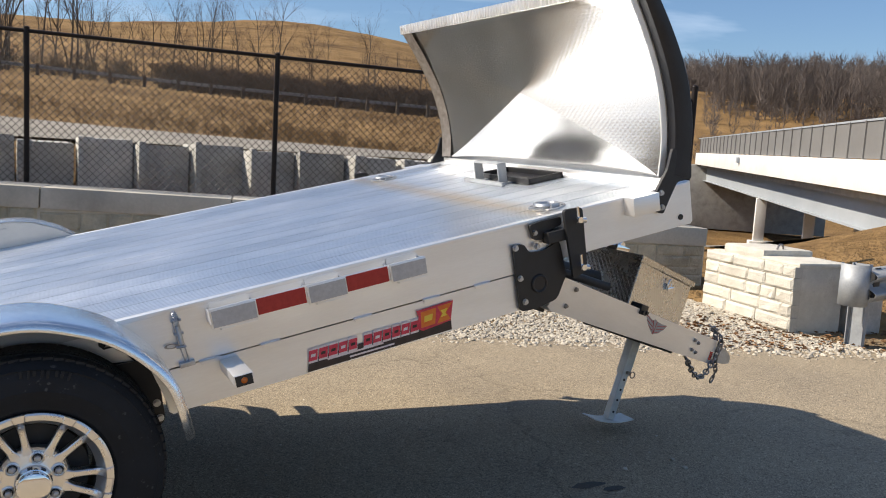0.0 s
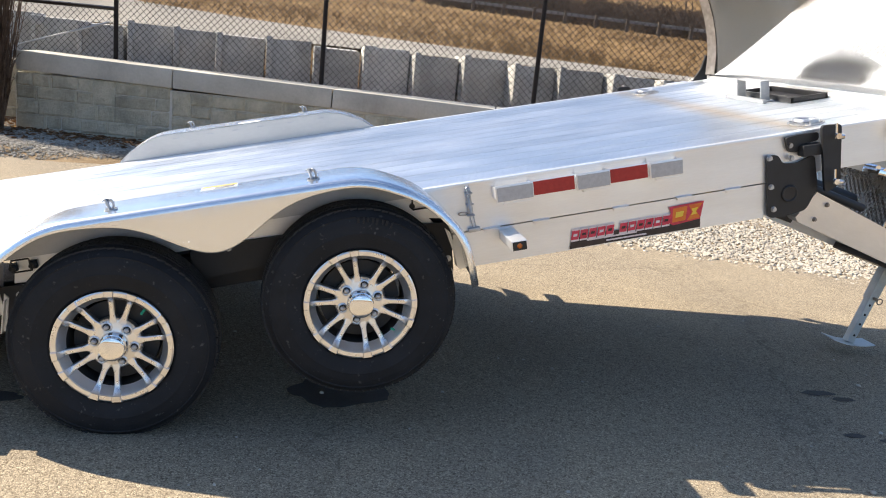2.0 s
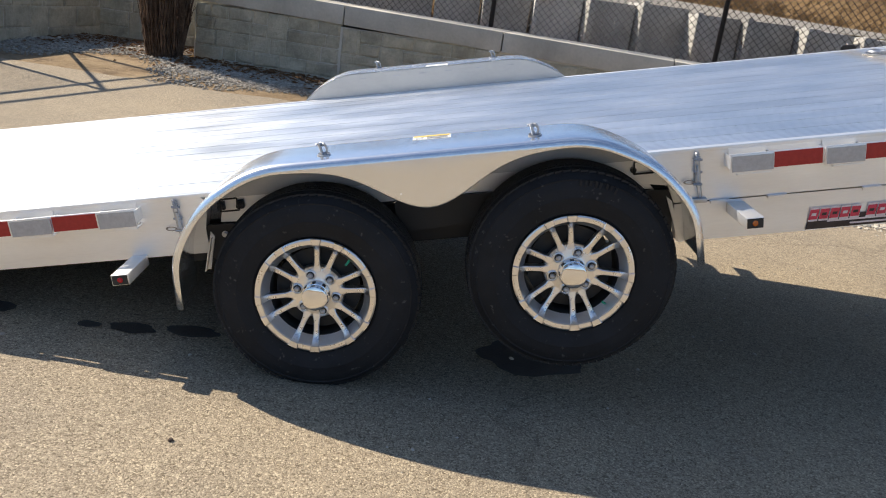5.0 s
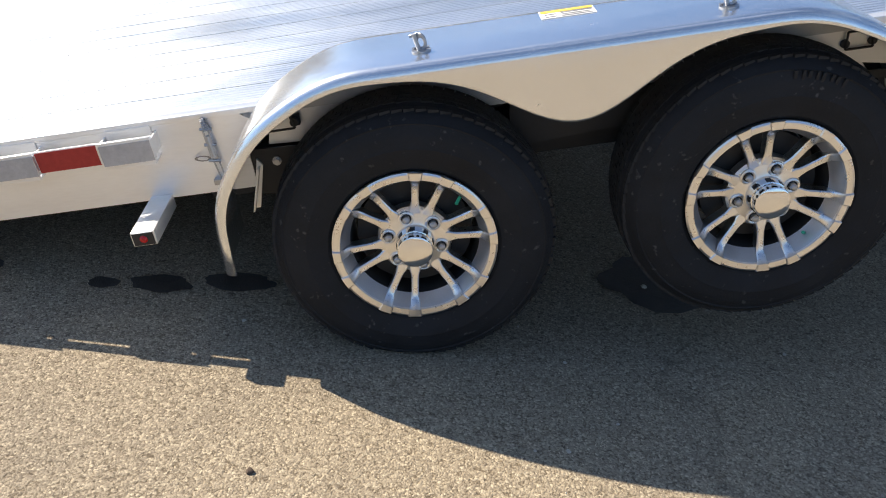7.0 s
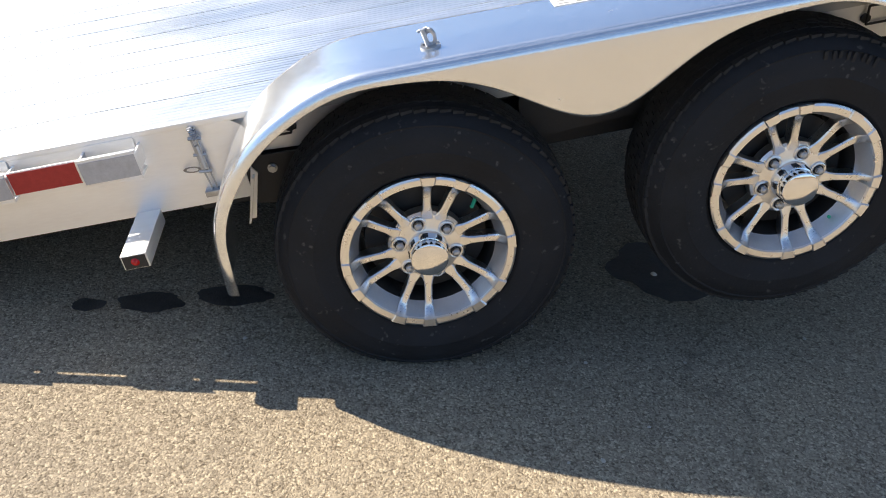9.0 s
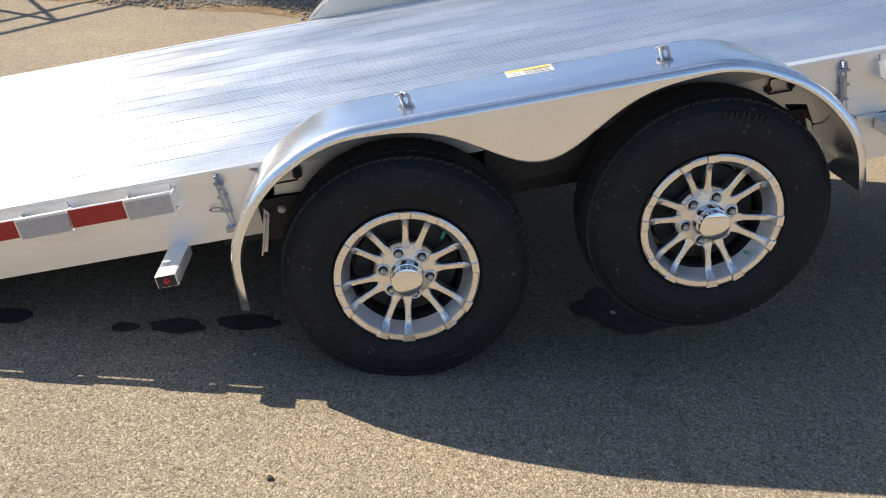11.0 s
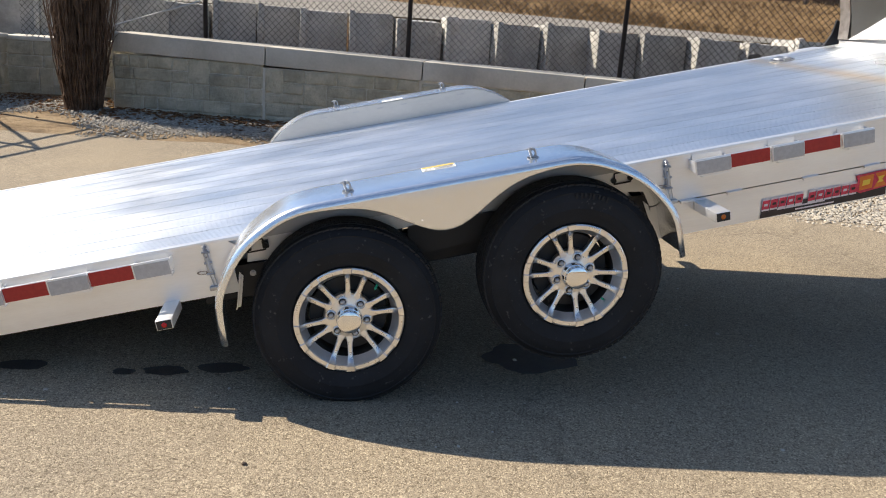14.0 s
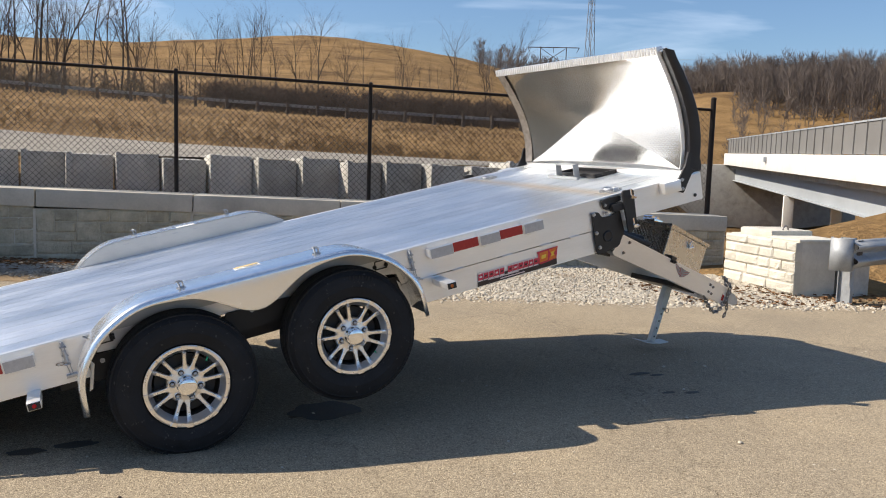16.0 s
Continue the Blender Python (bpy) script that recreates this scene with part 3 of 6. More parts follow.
def leaf_left(rng):
    x = rng.uniform(-5.2, 2.4)
    hi = wall_y(max(x, -2.5)) + (0.7 if x < -2.6 else 0)
    return x, hi - 0.04 - abs(rng.normal(0, 0.5 if x < -2.5 else 0.3))


def leaf_right(rng):
    x = rng.uniform(5.6, 8.6)
    return x, edge_y(x) + rng.uniform(-0.05, 1.3)


dead_leaves("leaf_litter", "brown dead leaves blown along the wall's foot", 2200, leaf_left, 12)
dead_leaves("leaf_litter", "brown dead leaves on the dirt by the pale wall", 700, leaf_right, 13)


def stain(x, y, a, b, seed):
    bm = BM()
    n = 36
    vs = []
    for i in range(n):
        t = 2 * math.pi * i / n
        k = 1 + 0.22 * noise.noise(Vector((math.cos(t) * 1.4 + seed, math.sin(t) * 1.4, 0))) + 0.1 * noise.noise(Vector((math.cos(t) * 5 + seed, math.sin(t) * 5, 4)))
        vs.append(bm.verts.new((x + a * k * math.cos(t), y + b * k * math.sin(t), 0.003)))
    bm.faces.new(vs)
    ob = part("oil_stain", bm, STAIN, smooth=0)
    return tagged(ob, "dark wet oil stain on the asphalt", "stain", "oil stains under the trailer")


for i, (x, y, a, b) in enumerate(((-0.87, 0.30, 0.045, 0.028), (-0.71, 0.31, 0.085, 0.045), (-0.49, 0.34, 0.10, 0.05), (-1.26, 0.36, 0.1, 0.05), (-1.48, 0.36, 0.09, 0.05),
                                  (0.83, 0.47, 0.20, 0.165), (3.16, 0.56, 0.09, 0.03), (3.25, 0.49, 0.06, 0.025), (3.03, 0.10, 0.05, 0.022), (3.18, 0.05, 0.06, 0.024))):
    stain(x, y, a, b, i * 7 + 1)


def pebble(x, y, r, mat, label, seed):
    """One loose stone lying on the asphalt."""
    bm = BM()
    bmesh.ops.create_icosphere(bm, subdivisions=2, radius=r)
    for q in bm.verts:
        q.co *= 1 + 0.4 * noise.noise(q.co / r * 0.9 + Vector((seed, 0, 0)))
        q.co.z *= 0.6
    ob = part("pebble", bm, mat, m=pose(x, y, float(yard(x, y)) + r * 0.4, 0, 0, seed * 40))
    tagged(ob, label, "pebble", "loose stones on the asphalt")


for i, (x, y, r) in enumerate(((0.75, 0.435, 0.010), (3.46, 0.667, 0.013), (3.78, 0.687, 0.013), (3.76, 0.575, 0.015), (2.76, -0.374, 0.012), (2.733, -0.821, 0.013), (3.176, 0.128, 0.009))):
    pebble(x, y, r, GRAVEL, "small pale stone lying on the asphalt", i)
pebble(-0.340, -0.415, 0.0085, BRUSH, "small dark stone lying on the asphalt", 9)


# ---- the trailer, in its own tilted frame: u along, y across, w up from the rear hub ----
TILT = 12.74
BODY = pose(0, 0, 0.337, 0, -TILT, 0) @ pose(0, 0, 0, 0.84)
trailer = thing("tilt_trailer", "bare aluminium tilt-deck equipment trailer, tilted nose-up with a raised air dam", "trailer", BODY)
Y0, Y1, WD = 0.255, 2.33, 0.330
UR, UF = -2.62, 3.46


def deck():
    """Ribbed extruded planks laid lengthwise."""
    bm = BM()
    for u in np.arange(UR + 0.42, UF, 0.406):
        box(bm, (u - 0.03, Y0 + 0.06, WD - 0.115), (u + 0.03, Y1 - 0.06, WD - 0.036))
    d = part("deck", bm, FRAME, trailer)
    n = 14
    w = (Y1 - Y0 - 0.064) / n
    prof = [(0.0011, -0.03), (0.0011, 0.0012), (0.006, 0.0012), (0.008, 0.0)]
    for k in range(7):
        a = 0.012 + k * 0.0187
        prof += [(a, 0.0), (a + 0.0020, -0.0017), (a + 0.0050, -0.0017), (a + 0.0070, 0.0)]
    prof += [(w - 0.0011, 0.0), (w - 0.0011, -0.03)]
    prof = [p for p in prof if p[0] <= w]
    bm = BM()
    a = [bm.verts.new((UR, p, q)) for p, q in prof]
    b = [bm.verts.new((UF, p, q)) for p, q in prof]
    for i in range(len(prof) - 1):
        bm.faces.new((a[i], b[i], b[i + 1], a[i + 1]))
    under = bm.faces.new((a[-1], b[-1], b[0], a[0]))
    # underside coloured dark so less light bounces onto the shaded ground
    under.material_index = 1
    bm.faces.new(a[::-1])
    bm.faces.new(b)
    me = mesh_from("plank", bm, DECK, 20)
    me.materials.append(UNDER_DARK)
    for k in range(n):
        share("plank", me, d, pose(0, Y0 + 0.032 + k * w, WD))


def side_rails(y, s):
    """Two stacked extruded beams ahead of the wheels and one behind; s: which way is out."""
    t = 0.05 * -s
    bm = BM()
    prism(bm, [(1.02, 0.325), (1.02, 0.25), (1.16, 0.222), (1.24, 0.208), (1.262, 0.143), (2.72, 0.143), (2.72, 0.153), (3.462, 0.153), (3.472, 0.163), (3.472, 0.335), (2.9, 0.329)], y, y + t)
    upper = part("side_rail", bm, ALU, trailer, "upper beam")
    bm = BM()
    prism(bm, [(1.264, 0.137), (1.267, 0.004), (1.275, -0.004), (2.74, -0.004), (2.74, 0.137)], y + 0.003 * -s, y + t)
    part("side_rail", bm, ALU, trailer, "lower beam")
    bm = BM()
    prism(bm, [(UR, 0.325), (UR, 0.272), (UR + 0.88, 0.120), (-0.40, 0.112), (-0.40, 0.20), (-0.375, 0.30), (-0.41, 0.325)], y, y + t)
    part("side_rail", bm, ALU, trailer, "rear beam")
    for u0, u1 in ((UR, -0.335), (-0.335, 1.11), (1.11, UF)):
        bm = BM()
        a, b = sorted((y + (0.004 if abs(u1 - u0) > 1.5 else -0.001) * s, y - 0.0285 * s))
        box(bm, (u0, a, 0.318), (u1, b, 0.3335), 0.003)
        part("edge_strip", bm, ALU, trailer, "bright strip along the deck's edge")
    for u in (1.42, 1.62, 1.95, 2.22, 2.43):
        bm = BM()
        box(bm, (u - 0.030, min(y, y + 0.007 * s), 0.1285), (u + 0.030, max(y, y + 0.007 * s), 0.1425), 0.002)
        rod(bm, (u - 0.034, y + 0.005 * s, 0.1415), (u + 0.034, y + 0.005 * s, 0.1415), 0.0035, n=8)
        part("hinge", bm, ALU, trailer)


def rub_rail(segs, reds, u0, u1, y, s, dz=0.0):
    """A folded strip with open stake pockets, covered in red and silver tape."""
    bm = BM()
    o = 0.053 * s
    box(bm, (u0, y + o * 0.92, 0.252), (u1, y + o, 0.312), 0.002)
    rail = part("rub_rail", bm, ALU, trailer, m=pose(0, 0, dz))
    for a, b in segs:
        bm = BM()
        q = 0.064 * s
        box(bm, (a, y, 0.262), (a + 0.005, y + q, 0.305))
        box(bm, (b - 0.005, y, 0.262), (b, y + q, 0.305))
        box(bm, (a, y + q * 0.93, 0.246), (b, y + q, 0.314), 0.003)
        box(bm, (a + 0.012, y + 0.003 * s, 0.250), (b - 0.012, y + 0.006 * s, 0.322))
        box(bm, (a + 0.028, y + 0.001 * s, 0.238), (b - 0.004, y + q * 0.95, 0.2455), 0.002)
        rod(bm, (a + 0.034, y + q * 0.6, 0.236), (a + 0.034, y + q * 0.6, 0.246), 0.006, n=8)
        pk = part("stake_pocket", bm, ALU, rail)
        bm = BM()
        box(bm, (a + 0.006, y + q, 0.252), (b - 0.002, y + q + 0.002 * s, 0.306))
        part("reflective_tape", bm, TAPE_W, rail, "silver reflective tape")
    for a, b in reds:
        bm = BM()
        box(bm, (a, y + o, 0.255), (b, y + o + 0.002 * s, 0.308))
        part("reflective_tape", bm, TAPE_R, rail, "red reflective tape")


def lamp_arm(u, w, y, s, lens, word):
    bm = BM()
    box(bm, (u - 0.030, y, w - 0.019), (u + 0.030, y + 0.20 * s, w + 0.019), 0.003)
    arm = part("marker_lamp", bm, ALU, trailer)
    bm = BM()
    box(bm, (u - 0.0265, y + 0.2005 * s, w - 0.0165), (u + 0.0265, y + 0.2015 * s, w + 0.0165))
    part("lamp_face", bm, BLACK, arm)
    bm = BM()
    lathe(bm, [(0.0, 0.006), (0.005, 0.0055), (0.008, 0.003), (0.0100, 0.0)], 20)
    part("lens", bm, lens, arm, word, pose(u, y + 0.2015 * s, w, 0 if s > 0 else 180))


def latch(u, y, s):
    """A sliding pin latch with a spring clip."""
    bm = BM()
    dz = Matrix.Translation((0.004, 0, -0.01))
    q = y + 0.012 * s
    rod(bm, (u - 0.002, q, 0.332), (u + 0.004, q, 0.30), 0.006, n=8)
    for k in range(5):
        torus(bm, (u + 0.001 + 0.001 * k, q, 0.327 - 0.006 * k), (0, 0.2, 1), 0.0075, 0.0018, 12, 5)
    rod(bm, (u - 0.006, q, 0.30), (u - 0.002, q, 0.215), 0.0028, n=6)
    rod(bm, (u + 0.008, q, 0.30), (u + 0.012, q, 0.215), 0.0028, n=6)
    rod(bm, (u + 0.002, q, 0.285), (u + 0.005, q, 0.225), 0.0065, n=8)
    for w in (0.305, 0.262, 0.218):
        rod(bm, (u - 0.012, q, w), (u + 0.018, q, w - 0.003), 0.0045, n=8)
    rod(bm, (u - 0.001, q, 0.215), (u + 0.006, q, 0.165), 0.0022, n=6)
    rod(bm, (u + 0.013, q, 0.215), (u + 0.018, q, 0.165), 0.0022, n=6)
    box(bm, (u - 0.014, y, 0.150), (u + 0.034, y + 0.022 * s, 0.166), 0.003)
    lt = part("pin_latch", bm, ZINC, trailer, "zinc spring latch with a pull wire", m=dz)
    bm = BM()
    torus(bm, (u - 0.026, q, 0.226), (0, 1, 0.2), 0.0075, 0.0016, 16, 6, 2.4, 0.1)
    part("pull_ring", bm, CHAINM, lt)


def fender(y_out, y_in, s):
    """A rolled tandem fender with a skirt that dips between the wheels."""
    top, ur, uf, ar, af = 0.462, -0.05, 0.86, 0.423, 0.443
    # pressed in flats that meet in soft bends
    def end(u0, a, k):
        bends = [(u0 + k * a, 0.0), (u0 + k * a * 0.975, 0.185), (u0 + k * a * 0.690, 0.357), (u0 + k * a * 0.215, top), (u0 - k * 0.12, top)]
        out = [bends[0]]
        for p, q, r in zip(bends, bends[1:], bends[2:]):
            p, q, r = Vector(p), Vector(q), Vector(r)
            e = 0.46 * min((p - q).length, (r - q).length) if q.y < 0.3 else 0.095 if q.y > 0.4 else 0.10
            a0, a1 = q + (p - q).normalized() * e, q + (r - q).normalized() * e
            for i in range(7):
                f = i / 6
                out.append(tuple((1 - f) ** 2 * a0 + 2 * f * (1 - f) * q + f * f * a1))
        return out

    rear, front = end(ur, ar, -1), end(uf, af, 1)
    st = rear + [(rear[-1][0] + (front[-1][0] - rear[-1][0]) * i / 30, top) for i in range(1, 30)] + front[::-1]
    bm = BM()
    rows = []
    lip = 0.024
    for i, (u, w) in enumerate(st):
        p, q = st[max(0, i - 1)], st[min(len(st) - 1, i + 1)]
        tx, tz = q[0] - p[0], q[1] - p[1]
        k = math.hypot(tx, tz)
        nx, nz = -tz / k, tx / k
        dip = 0.155 * math.exp(-((u - 0.415) / 0.205) ** 2)
        sec = [(y_in, 0.0, 0), (y_in + s * 0.003, 0.0, 0), (y_in + 0.4 * (y_out - y_in), 0.0, 0), (y_out - s * lip, 0.0, 0)]
        for f in (22, 45, 67, 90):
            sec.append((y_out - s * lip * (1 - math.sin(radians(f))), lip * (1 - math.cos(radians(f))), 0))
        for f, q in ((0.34, 0.001), (0.67, 0.002), (0.97, 0.003), (1.0, 0.006)):
            sec.append((y_out, lip + q, dip * f))
        rows.append([bm.verts.new((u - nx * dpt, yy, w - nz * dpt - dd)) for yy, dpt, dd in sec])
    for a, b in zip(rows, rows[1:]):
        for j in range(len(a) - 1):
            bm.faces.new((a[j], b[j], b[j + 1], a[j + 1]))
    f = part("fender", bm, FENDER, trailer, "smooth rolled aluminium tandem fender", smooth=50)
    md = f.modifiers.new("thickness", "SOLIDIFY")
    md.thickness, md.offset = 0.005, -1
    # wall between the deck and the fender's top
    out = [(u, w) for u, w in st if w >= WD - 0.02]
    bm = BM()
    prism(bm, out + [(out[-1][0], WD - 0.02), (out[0][0], WD - 0.02)], y_in, y_in + s * 0.006)
    part("fender_wall", bm, OXID, f)
    for u in (0.0, 0.2, 0.35, 0.5, 0.68, 0.86):
        bm = BM()
        box(bm, (u - 0.02, y_in - s * 0.003, 0.428), (u + 0.02, y_in + s * 0.002, 0.434), 0.001)
        part("weld_tab", bm, ZINC, f)
    for u in (0.085, 0.772):
        bm = BM()
        yb = y_in + s * 0.168
        rod(bm, (u, yb, top), (u, yb, top + 0.004), 0.022, n=18)
        torus(bm, (u + 0.002, yb, top + 0.02), (0.35, 1, 0), 0.0105, 0.004, 18, 7, 1.5, math.pi / 2)
        rod(bm, (u - 0.004, yb - 0.002, top + 0.003), (u - 0.012, yb + s * 0.004, top + 0.042), 0.005, n=10)
        rod(bm, (u - 0.022, yb, top + 0.036), (u - 0.002, yb, top + 0.041), 0.0035, n=8)
        for e in (-0.015, 0.015):
            rod(bm, (u + e, yb + 0.008, top + 0.003), (u + e, yb + 0.008, top + 0.008), 0.005, n=6)
        part("lock_pin", bm, ZINC, f)
    bm = BM()
    yl, yh = sorted((y_in + s * 0.004, y_in + s * 0.066))
    box(bm, (0.371, yl, top), (0.500, yh, top + 0.0015))
    lb = part("warning_label", bm, WHITE, f, "white and yellow warning label with small print")
    if s < 0:
        for a, b, c, d, mt in ((0.424, 0.561, yh - 0.020, yh - 0.004, DECAL_Y), (0.475, 0.558, yh - 0.031, yh - 0.024, GREY_INK), (0.475, 0.555, yl + 0.005, yl + 0.010, GREY_INK),
                               (0.475, 0.55, yl + 0.017, yl + 0.022, GREY_INK), (0.432, 0.462, yl + 0.008, yl + 0.012, GREY_INK), (0.432, 0.462, yl + 0.026, yl + 0.030, GREY_INK)):
            bm = BM()
            box(bm, (0.374 + (a - 0.424) * 0.90, c, top + 0.0015), (0.374 + (b - 0.424) * 0.90, d, top + 0.0025))
            part("print_bar", bm, mt, lb)


def wheel_meshes():
    R, rim_r = 0.355, 0.203
    bm = BM()
    # outside of the tyre is at y = 0.012, inside at y = 0.236
    prof = [(0.196, 0.042), (0.203, 0.028), (0.212, 0.020), (0.225, 0.018), (0.232, 0.014), (0.255, 0.0115), (0.262, 0.0095), (0.268, 0.0115), (0.285, 0.0115), (0.30, 0.015), (0.316, 0.022),
            (0.320, 0.0205), (0.325, 0.026), (0.335, 0.035), (0.3425, 0.047), (0.347, 0.060), (0.350, 0.085), (0.351, 0.124)]
    prof = prof + [(r, 0.248 - y) for r, y in prof[-2::-1]]
    lathe(bm, prof, 96)
    tyre = mesh_from("tyre", bm, RUBBER, 30)
    # tread: shoulder lugs and centre ribs with sipes
    bm = BM()
    n = 78
    for i in range(n):
        for y, dy, r, off in ((0.060, 0.017, 0.3470, 0), (0.089, 0.011, 0.3520, 0.5), (0.112, 0.010, 0.3530, 0.2), (0.136, 0.010, 0.3530, 0.7), (0.159, 0.011, 0.3520, 0.1), (0.188, 0.017, 0.3470, 0.4)):
            t = 2 * math.pi * (i + off) / n
            m = Matrix.Rotation(-t, 4, "Y") @ Matrix.Translation((r - 0.003, y, 0)) @ Matrix.Rotation(0.18 if y < 0.1 else -0.18, 4, "X")
            box(bm, (-0.006, -dy, -0.0124), (0.0028, dy, 0.0124), 0, m)
    tread = mesh_from("tread", bm, TREAD, 30)
    # barrel, deep lip and bead seat
    bm = BM()
    lathe(bm, [(0.200, 0.036), (0.2035, 0.022), (0.2030, 0.0185), (0.1985, 0.0165), (0.1850, 0.0175), (0.1820, 0.021), (0.1780, 0.030), (0.1640, 0.056), (0.1610, 0.060)], 96)
    rim = mesh_from("rim", bm, RIMP, 25)
    bm = BM()
    lathe(bm, [(0.2040, 0.020), (0.2035, 0.0165), (0.1985, 0.0140), (0.1840, 0.0150), (0.1815, 0.0200)], 96)
    lip = mesh_from("rim_lip", bm, RIMM, 25)
    # inner barrel: shade behind the spokes is put into its black colour
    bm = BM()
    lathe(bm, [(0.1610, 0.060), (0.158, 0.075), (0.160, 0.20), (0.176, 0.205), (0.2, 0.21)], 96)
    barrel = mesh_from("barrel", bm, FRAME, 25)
    # one spoke: narrow bar that widens to a pad over the lip
    bm = BM()
    secs = [(0.076, 0.0150, 0.051, 0.085), (0.088, 0.0138, 0.0495, 0.084), (0.097, 0.0110, 0.048, 0.082), (0.108, 0.0094, 0.0465, 0.080), (0.138, 0.0090, 0.043, 0.078), (0.156, 0.0096, 0.040, 0.074),
            (0.166, 0.0108, 0.035, 0.066), (0.1800, 0.0126, 0.0190, 0.052), (0.1835, 0.0150, 0.0115, 0.036), (0.2030, 0.0185, 0.0112, 0.026)]
    rows = []
    for r, h, y0, y1 in secs:
        rows.append([bm.verts.new(v) for v in ((r, y0 + 0.003, -h), (r, y0, -h + 0.003), (r, y0, h - 0.003), (r, y0 + 0.003, h), (r, y1, h * 0.8), (r, y1, -h * 0.8))])
    for a, b in zip(rows, rows[1:]):
        for j in range(6):
            bm.faces.new((a[j], a[(j + 1) % 6], b[(j + 1) % 6], b[j]))
    bm.faces.new(rows[0])
    bm.faces.new(rows[-1][::-1])
    spoke = mesh_from("spoke", bm, RIMM, 40)
    # centre with six recessed nut seats
    bm = BM()
    lathe(bm, [(0.0, 0.040), (0.044, 0.040), (0.048, 0.047), (0.056, 0.050), (0.078, 0.0510), (0.087, 0.0535), (0.0925, 0.060), (0.094, 0.085), (0.04, 0.09)], 60)
    for i in range(6):
        t = 2 * math.pi * (i + 0.5) / 6
        c = (0.067 * math.cos(t), 0, 0.067 * math.sin(t))
        torus(bm, (c[0], 0.050, c[2]), (0, 1, 0), 0.0160, 0.0042, 20, 8)
    centre = mesh_from("wheel_centre", bm, RIMM, 30)
    # flat dark disc that paints the shaded pocket round a nut
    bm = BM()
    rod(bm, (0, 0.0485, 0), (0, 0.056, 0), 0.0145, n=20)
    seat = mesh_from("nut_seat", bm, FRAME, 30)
    bm = BM()
    lathe(bm, [(0.0, -0.0085), (0.012, -0.0080), (0.039, -0.006), (0.0425, -0.004), (0.0437, 0.0), (0.0437, 0.012), (0.0405, 0.0135), (0.0405, 0.018), (0.0445, 0.0195), (0.0460, 0.055)], 48)
    cap = mesh_from("hub_cap", bm, CHROME, 30)
    bm = BM()
    rod(bm, (0, 0.036, 0), (0, 0.058, 0), 0.0098, n=6)
    lathe(bm, [(0.0, 0.032), (0.006, 0.0335), (0.0094, 0.037)], 12)
    nut = mesh_from("lug_nut", bm, ZINC, 30)
    bm = BM()
    lathe(bm, [(0.03, 0.100), (0.145, 0.102), (0.148, 0.18), (0.05, 0.2)], 48)
    drum = mesh_from("brake_drum", bm, FRAME, 30)
    bm = BM()
    rod(bm, (0.165, 0.046, 0), (0.15, 0.03, 0), 0.0045, n=8)
    valve = mesh_from("valve_cap", bm, GREEN, 30)
    bm = BM()
    box(bm, (0.0430, 0.026, -0.0065), (0.0466, 0.040, 0.0065), 0.001)
    slot = mesh_from("cap_slot", bm, TRIM, 30)
    return slot, tyre, tread, rim, barrel, lip, spoke, centre, seat, cap, nut, drum, valve


WM = wheel_meshes()


def wheel(u, y, flip, turn):
    m = pose(u, y, 0, 0, 0, 180 if flip else 0) @ pose(0, 0, 0, 0, turn, 0)
    e = new("wheel")
    e.parent, e.matrix_basis = trailer, m
    tagged(e, "black radial tyre on a twelve-spoke machined alloy wheel")
    I = Matrix.Identity(4)
    slot, tyre, tread, rim, barrel, lip, spoke, centre, seat, cap, nut, drum, valve = WM
    T = Matrix.Diagonal((1.01, 1, 1.01, 1))
    share("tyre", tyre, e, T)
    share("tread", tread, e, T)["kind"] = "stuff"
    share("rim", rim, e, I)
    share("barrel", barrel, e, I, "inner barrel, coloured dark for the shade behind the spokes")
    share("rim_lip", lip, e, I)
    for i in range(12):
        # spokes stand in six slightly spread pairs
        a = 60 * (i // 2) + (11.2 if i % 2 else -11.2)
        share("spoke", spoke, e, pose(0, 0, 0, 0, a, 0))
    share("wheel_centre", centre, e, I)
    share("hub_cap", cap, e, I, "chrome hub cap")
    for i in range(8):
        share("cap_slot", slot, e, pose(0, 0, 0, 0, 45 * i + 10, 0))
    for i in range(6):
        t = 2 * math.pi * (i + 0.5) / 6
        at = Matrix.Translation((0.067 * math.cos(t), 0, 0.067 * math.sin(t)))
        share("lug_nut", nut, e, at)
        share("nut_seat", seat, e, at)
    share("brake_drum", drum, e, I)
    if u > 0.5 and not flip:
        # worn raised marks high on the sidewall
        for k, th in enumerate((74, 77.5, 80, 84, 86.5, 90, 92.5, 96)):
            bm = BM()
            box(bm, (0.300 + 0.003 * (k % 3), 0.0120, -0.0035 - 0.001 * (k % 2)), (0.322, 0.0175, 0.0035), 0.001)
            part("sidewall_mark", bm, TREAD, e, m=pose(0, 0.002, 0, 0, 12.74 - turn - th, 0))
    share("valve_cap", valve, e, pose(0, 0, 0, 0, -30, 0), "green valve cap")


def bolt(parent, u, y, w, s, r=0.011, mat=ZINC, name="bolt"):
    bm = BM()
    rod(bm, (u, y, w), (u, y + s * 0.004, w), r * 1.35, n=14)
    rod(bm, (u, y + s * 0.004, w), (u, y + s * 0.012, w), r, n=6)
    return part(name, bm, mat, parent)


